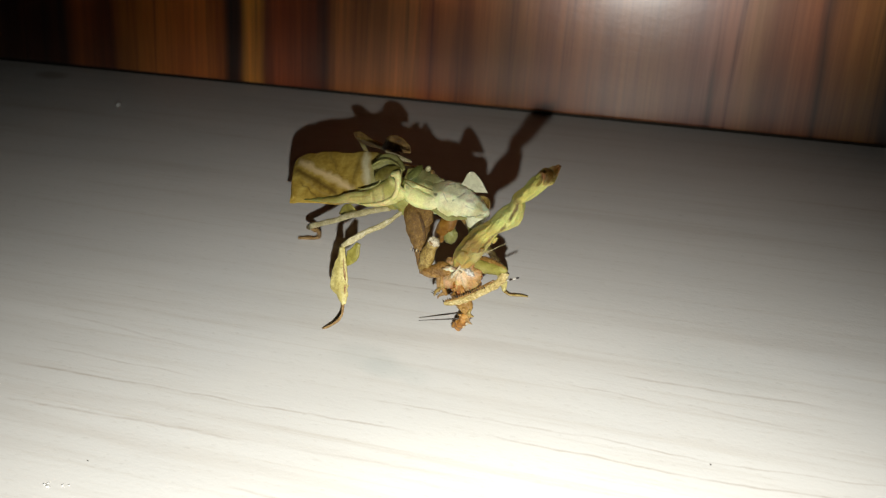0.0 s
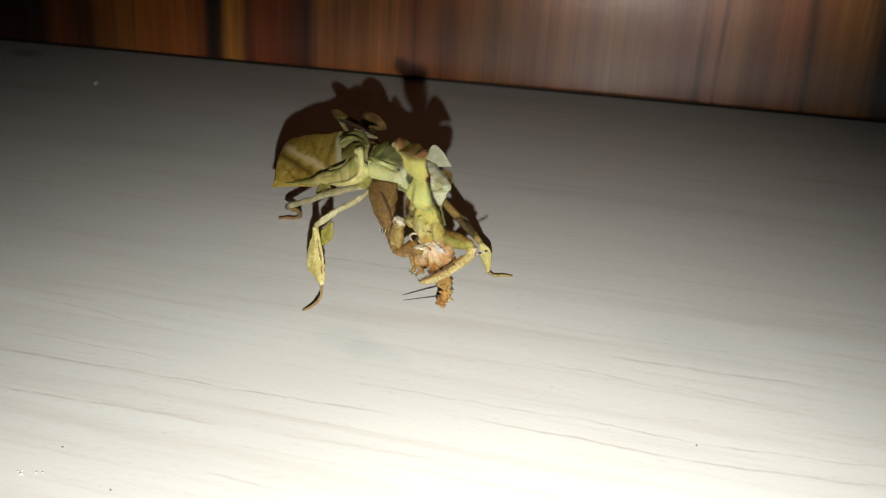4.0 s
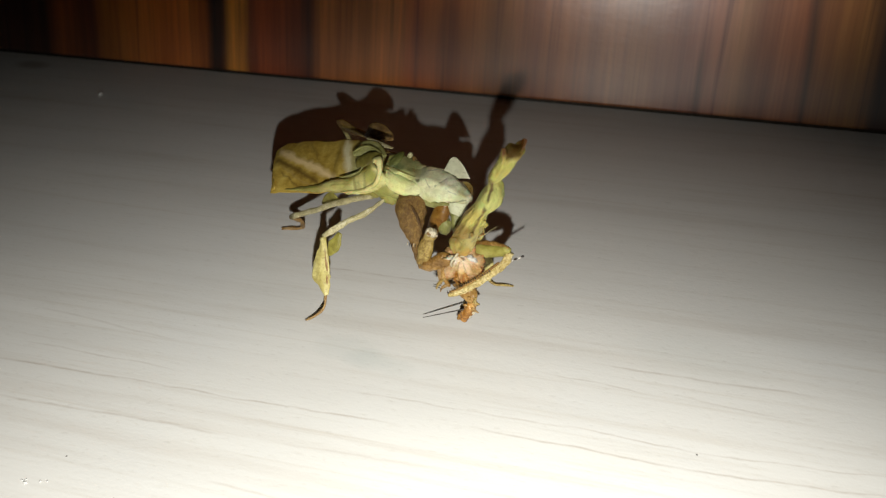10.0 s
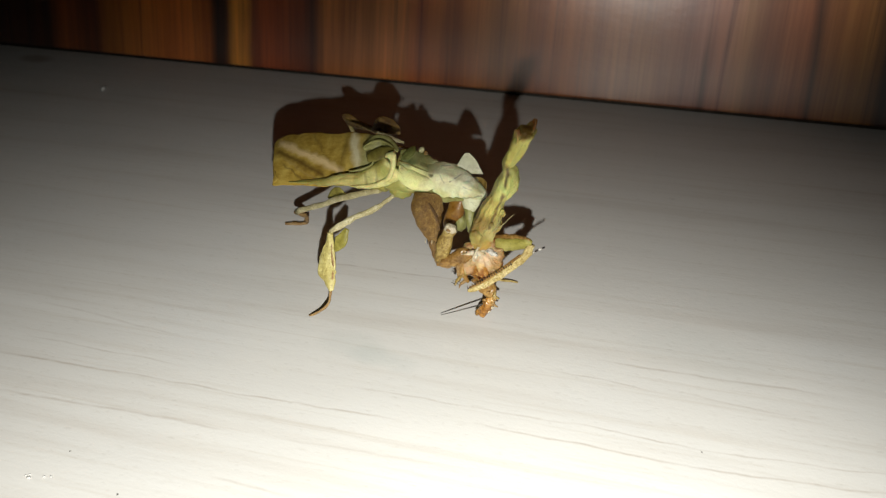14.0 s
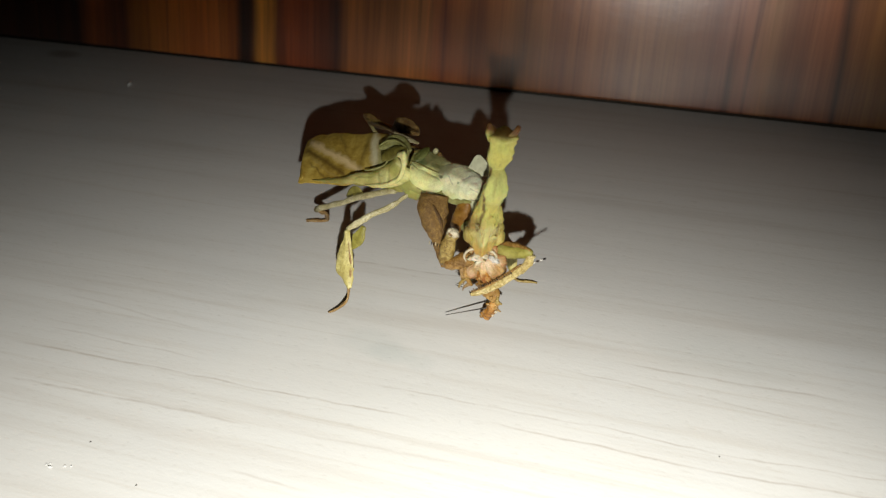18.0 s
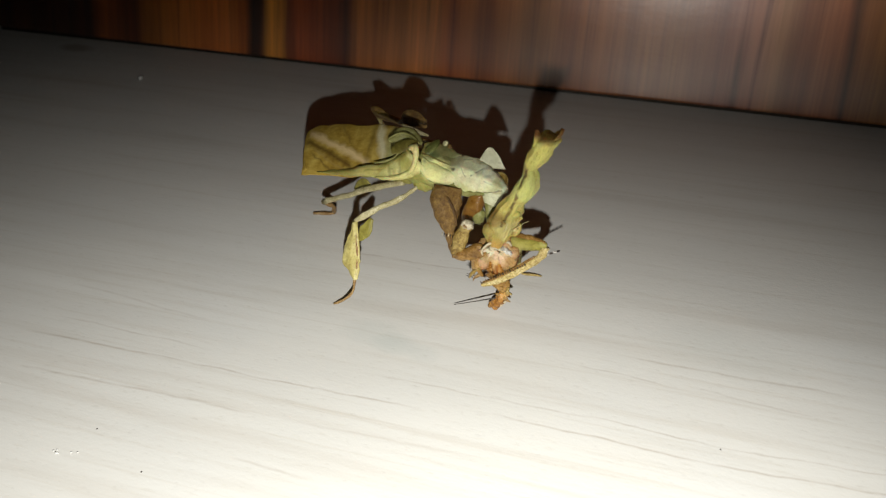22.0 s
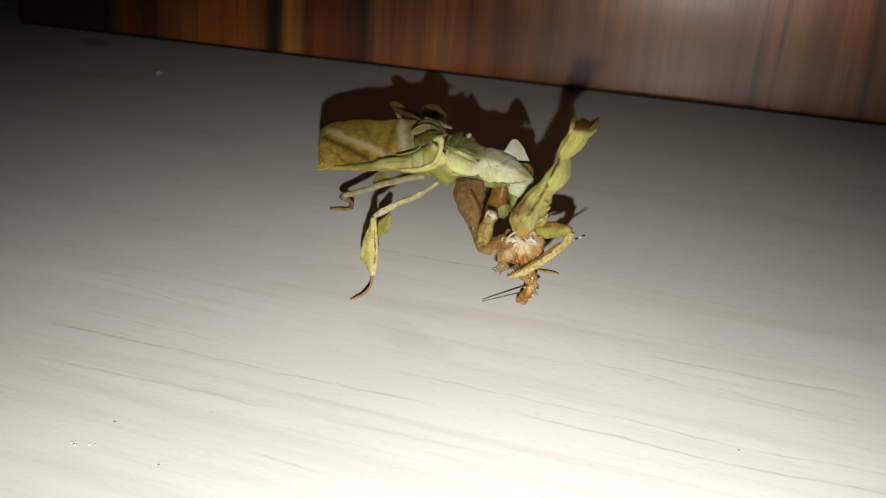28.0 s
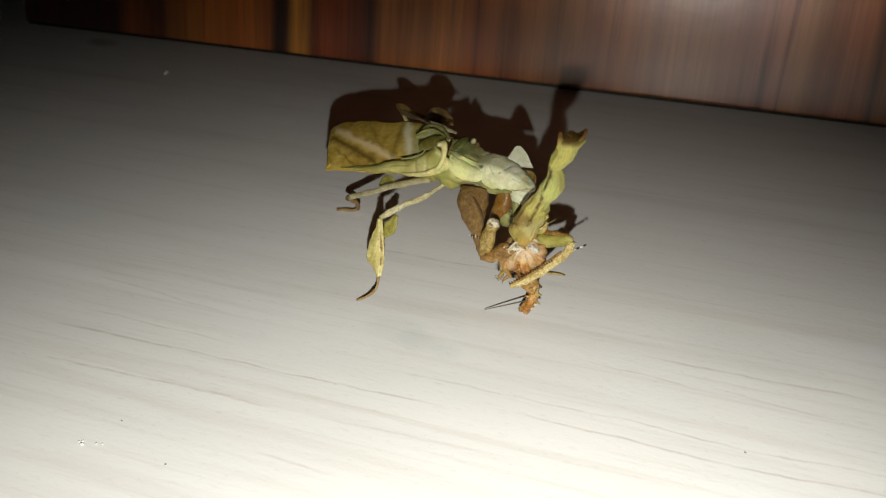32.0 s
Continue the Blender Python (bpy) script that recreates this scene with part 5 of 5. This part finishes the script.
GRASP = [
    (0.0, -2.85, -0.83, -0.67, 1.62, 4.01, -8.07),
    (0.5, -5.03, -3.88, 0.44, 3.05, 2.06, -17.05),
    (1.0, 0.96, 4.77, -2.02, 3.90, 3.60, -5.61),
    (1.5, -0.80, 0.38, 0.17, 5.11, 0.25, -10.94),
    (2.0, -0.18, -0.07, 0.20, 6.40, -0.09, -9.60),
    (2.5, 0.04, 0.38, 0.52, 7.32, 0.19, -8.33),
    (3.0, -0.38, -0.01, 0.25, 7.46, -1.31, -7.63),
    (3.5, -5.27, -4.20, 2.47, 9.90, -2.63, -12.48),
    (5.5, -0.33, -0.42, 0.91, 0.86, -0.54, 3.57),
    (6.0, -0.44, -0.15, 1.24, 0.77, -1.12, 3.01),
    (6.5, -2.15, -2.11, 0.88, 0.72, -4.34, -4.37),
    (7.0, -3.19, -3.77, 0.64, 0.80, -5.50, -6.91),
    (7.5, 0.23, 0.12, 0.61, 0.60, 1.30, -1.43),
    (8.0, -0.86, -1.23, 0.05, 0.84, -0.58, -3.89),
    (8.5, 0.99, 2.05, -0.05, -1.17, 1.69, 4.90),
    (9.0, 0.00, -0.00, -0.01, 0.01, 0.01, 0.00),
    (9.5, 0.69, 0.67, 0.16, -0.59, -0.03, -0.98),
    (10.0, -0.17, -0.22, -0.08, 0.27, 0.16, -0.00),
    (10.5, 1.92, 3.43, -1.47, -0.36, 0.15, 3.48),
    (11.0, 2.18, 3.73, -1.29, -0.49, -0.08, 4.46),
    (11.5, 1.37, 2.22, -1.85, 0.71, -1.15, 4.32),
    (12.0, -1.44, -3.33, -1.31, 0.28, -0.67, 1.77),
    (12.5, -2.96, -5.21, -0.89, 0.13, -2.01, -3.68),
    (13.0, -0.02, -2.60, -0.56, -1.12, 0.43, -1.42),
    (13.5, -0.01, -1.84, -1.20, -0.37, 0.14, 0.49),
    (14.0, 1.81, 2.04, -1.10, -1.10, 0.54, 5.53),
    (14.5, 0.14, -1.15, -0.59, -0.64, -1.62, 2.84),
    (16.5, 1.02, -0.61, -0.55, 1.32, -1.66, 0.54),
    (17.0, -0.33, -3.75, -1.55, 3.34, 2.42, -3.06),
    (17.5, 0.41, -0.10, -1.69, 3.97, -0.70, 1.89),
    (18.0, -0.03, -2.00, -0.01, 3.92, -0.11, -0.76),
    (18.5, 1.10, 0.13, -0.96, 4.88, 2.66, 1.49),
    (19.0, -0.26, -2.27, -0.64, 5.62, 2.37, -0.88),
    (19.5, 0.77, -0.93, -1.09, 6.06, 3.34, -0.62),
    (20.0, 0.43, -1.61, -1.04, 4.76, 3.95, 0.86),
    (20.5, 0.07, -1.84, -0.95, 4.52, 2.71, 0.06),
    (21.0, 1.01, 1.08, -1.39, 2.54, 0.30, 0.34),
    (21.5, -0.24, -2.37, -1.20, 4.11, 2.26, -0.16),
    (22.0, 1.00, 0.37, -1.31, 3.92, 3.53, 3.35),
    (22.5, 0.32, -0.86, -1.22, 4.73, 2.98, 2.12),
    (23.0, 0.71, -0.30, -1.04, 4.42, 3.43, 3.83),
    (23.5, 1.32, 0.47, -1.38, 3.77, 2.96, 2.08),
    (24.0, 2.39, 4.61, -2.39, 1.82, -0.93, 4.63),
    (24.5, 1.74, 1.48, -1.26, 2.45, 1.14, 1.59),
    (25.0, 1.06, -0.27, -1.47, 3.97, 1.99, 1.90),
    (25.5, 1.24, 0.26, -1.47, 4.53, 2.07, 2.79),
    (27.5, 0.38, -0.08, -1.22, 5.40, -0.62, 3.84),
    (28.0, 1.36, 2.34, -0.88, -0.63, -1.25, 4.31),
    (28.5, 0.51, -0.10, -0.18, -0.96, -2.45, 3.38),
    (29.0, 0.16, -0.36, -1.41, -1.21, -1.98, 4.89),
    (29.5, -0.33, -1.01, -1.32, 4.80, -0.60, 3.89),
    (30.0, 1.24, 1.23, -1.07, 2.75, -2.23, 5.79),
    (30.5, 0.42, -0.24, -0.22, 2.51, -1.34, 5.54),
    (31.0, 1.01, 1.19, -0.65, 2.54, -3.74, 5.36),
    (31.5, 0.71, 1.41, -0.89, 2.62, -3.95, 4.90),
    (32.0, 1.08, 0.77, -1.47, -1.15, -2.49, 1.68),
]
HEAD = [
    (0.0, 20.62, -10.95, 17.51, 33.3, 11.1, 73.4),
    (0.5, 18.24, -14.16, 18.64, 30.1, 10.6, 62.5),
    (1.0, 24.55, -5.14, 16.11, 21.6, 15.2, 44.3),
    (1.5, 22.84, -9.64, 18.37, 23.6, 14.1, 37.5),
    (2.0, 23.55, -9.97, 18.37, 20.0, 13.1, 19.8),
    (2.5, 23.80, -9.41, 18.66, 18.1, 14.3, 4.6),
    (3.0, 23.50, -9.78, 18.44, 19.8, 9.0, -2.0),
    (3.5, 18.58, -13.99, 20.65, 19.6, 12.6, -22.1),
    (5.5, 23.83, -10.23, 19.27, 19.1, 1.8, 69.2),
    (6.0, 23.75, -9.99, 19.63, 23.3, 7.4, 69.3),
    (6.5, 21.98, -12.24, 19.39, 26.4, 8.7, 69.2),
    (7.0, 20.92, -13.99, 19.20, 29.4, 8.4, 69.2),
    (7.5, 24.11, -9.89, 18.91, 28.4, 10.1, 67.7),
    (8.0, 23.05, -11.31, 18.42, 20.9, 7.0, 64.9),
    (8.5, 25.07, -7.85, 18.31, 19.8, 5.0, 63.2),
    (9.0, 24.02, -10.00, 18.36, 21.9, 5.4, 62.2),
    (9.5, 24.67, -9.40, 18.55, 22.9, 5.7, 62.4),
    (10.0, 23.83, -10.20, 18.28, 23.1, 4.5, 62.4),
    (10.5, 26.05, -6.47, 16.91, 18.9, 5.3, 61.7),
    (11.0, 26.35, -6.13, 17.10, 21.0, 5.6, 62.0),
    (11.5, 25.60, -7.57, 16.54, 21.9, 4.1, 59.8),
    (12.0, 22.67, -13.25, 17.07, 23.6, 2.6, 57.6),
    (12.5, 21.05, -15.34, 17.55, 24.7, 1.9, 62.0),
    (13.0, 23.91, -12.72, 17.84, 18.0, 6.4, 65.3),
    (13.5, 24.01, -11.84, 17.18, 16.9, 4.2, 67.1),
    (14.0, 25.98, -7.82, 17.29, 17.1, 3.9, 69.0),
    (14.5, 24.35, -11.08, 17.86, 18.4, 6.3, 69.2),
    (16.5, 25.16, -10.51, 17.84, 13.0, 8.4, 58.9),
    (17.0, 23.43, -13.63, 16.62, 1.3, 9.6, 24.9),
    (17.5, 24.52, -9.77, 16.58, 3.8, 6.2, 0.4),
    (18.0, 23.97, -11.77, 18.24, 8.6, 8.1, 21.1),
    (18.5, 24.98, -9.50, 17.16, 21.6, 10.2, 53.1),
    (19.0, 23.57, -11.93, 17.47, 24.6, 7.5, 62.8),
    (19.5, 24.54, -10.56, 16.98, 25.6, 7.2, 64.8),
    (20.0, 24.20, -11.27, 17.05, 25.7, 6.1, 66.6),
    (20.5, 23.90, -11.54, 17.18, 21.6, 7.2, 60.3),
    (21.0, 25.02, -8.75, 16.88, 12.7, 12.8, 43.5),
    (21.5, 23.62, -12.11, 16.96, 12.3, 12.1, 37.7),
    (22.0, 24.88, -9.27, 16.82, 17.2, 12.3, 44.6),
    (22.5, 24.20, -10.49, 16.90, 24.7, 7.5, 57.4),
    (23.0, 24.61, -9.89, 17.07, 25.3, 7.8, 57.5),
    (23.5, 25.20, -9.22, 16.77, 22.7, 10.4, 51.6),
    (24.0, 26.61, -5.10, 15.95, 16.7, 13.6, 44.6),
    (24.5, 25.73, -8.31, 16.99, 18.9, 12.3, 50.7),
    (25.0, 25.00, -9.96, 16.70, 20.8, 9.2, 56.6),
    (25.5, 25.20, -9.36, 16.69, 22.2, 10.9, 58.8),
    (27.5, 24.55, -9.59, 17.00, 15.5, 10.5, 49.8),
    (28.0, 25.60, -7.53, 17.56, 17.1, 15.3, 44.7),
    (28.5, 24.79, -10.03, 18.32, 19.2, 13.7, 42.5),
    (29.0, 24.47, -10.25, 17.08, 14.9, 12.6, 38.4),
    (29.5, 23.84, -10.55, 16.91, 14.8, 10.0, 38.2),
    (30.0, 25.57, -8.37, 17.29, 16.2, 10.1, 38.5),
    (30.5, 24.69, -9.87, 18.11, 18.4, 7.7, 40.7),
    (31.0, 25.42, -8.43, 17.77, 19.0, 9.0, 42.9),
    (31.5, 25.12, -8.23, 17.54, 19.8, 7.3, 44.9),
    (32.0, 25.31, -9.24, 17.03, 18.7, 8.7, 46.6),
]


def motions():
    sway = [(t, swung(BODY_PIVOT, *r)) for t, *r in SWAY]
    grasp = [(t, swung(FORE_PIVOT, *r)) for t, *r in GRASP]
    walk(body, sway)
    for ob in (fore, fore_far):
        walk(ob, grasp)
    walk(prey, [(t, ROOT @ m) for t, m in grasp])
    walk(head, [(t, pose(x * MM, y * MM, z * MM, rx, ry, rz)) for t, x, y, z, rx, ry, rz in HEAD])
    for ob, foot, hip in walking_legs:
        rest = hip - foot
        rows = []
        for t, m in sway:
            now = (m @ (hip * MM)) / MM - foot
            rows.append((t, Matrix.Translation(foot * MM) @ rest.rotation_difference(now).to_matrix().to_4x4()))
        walk(ob, rows)


motions()
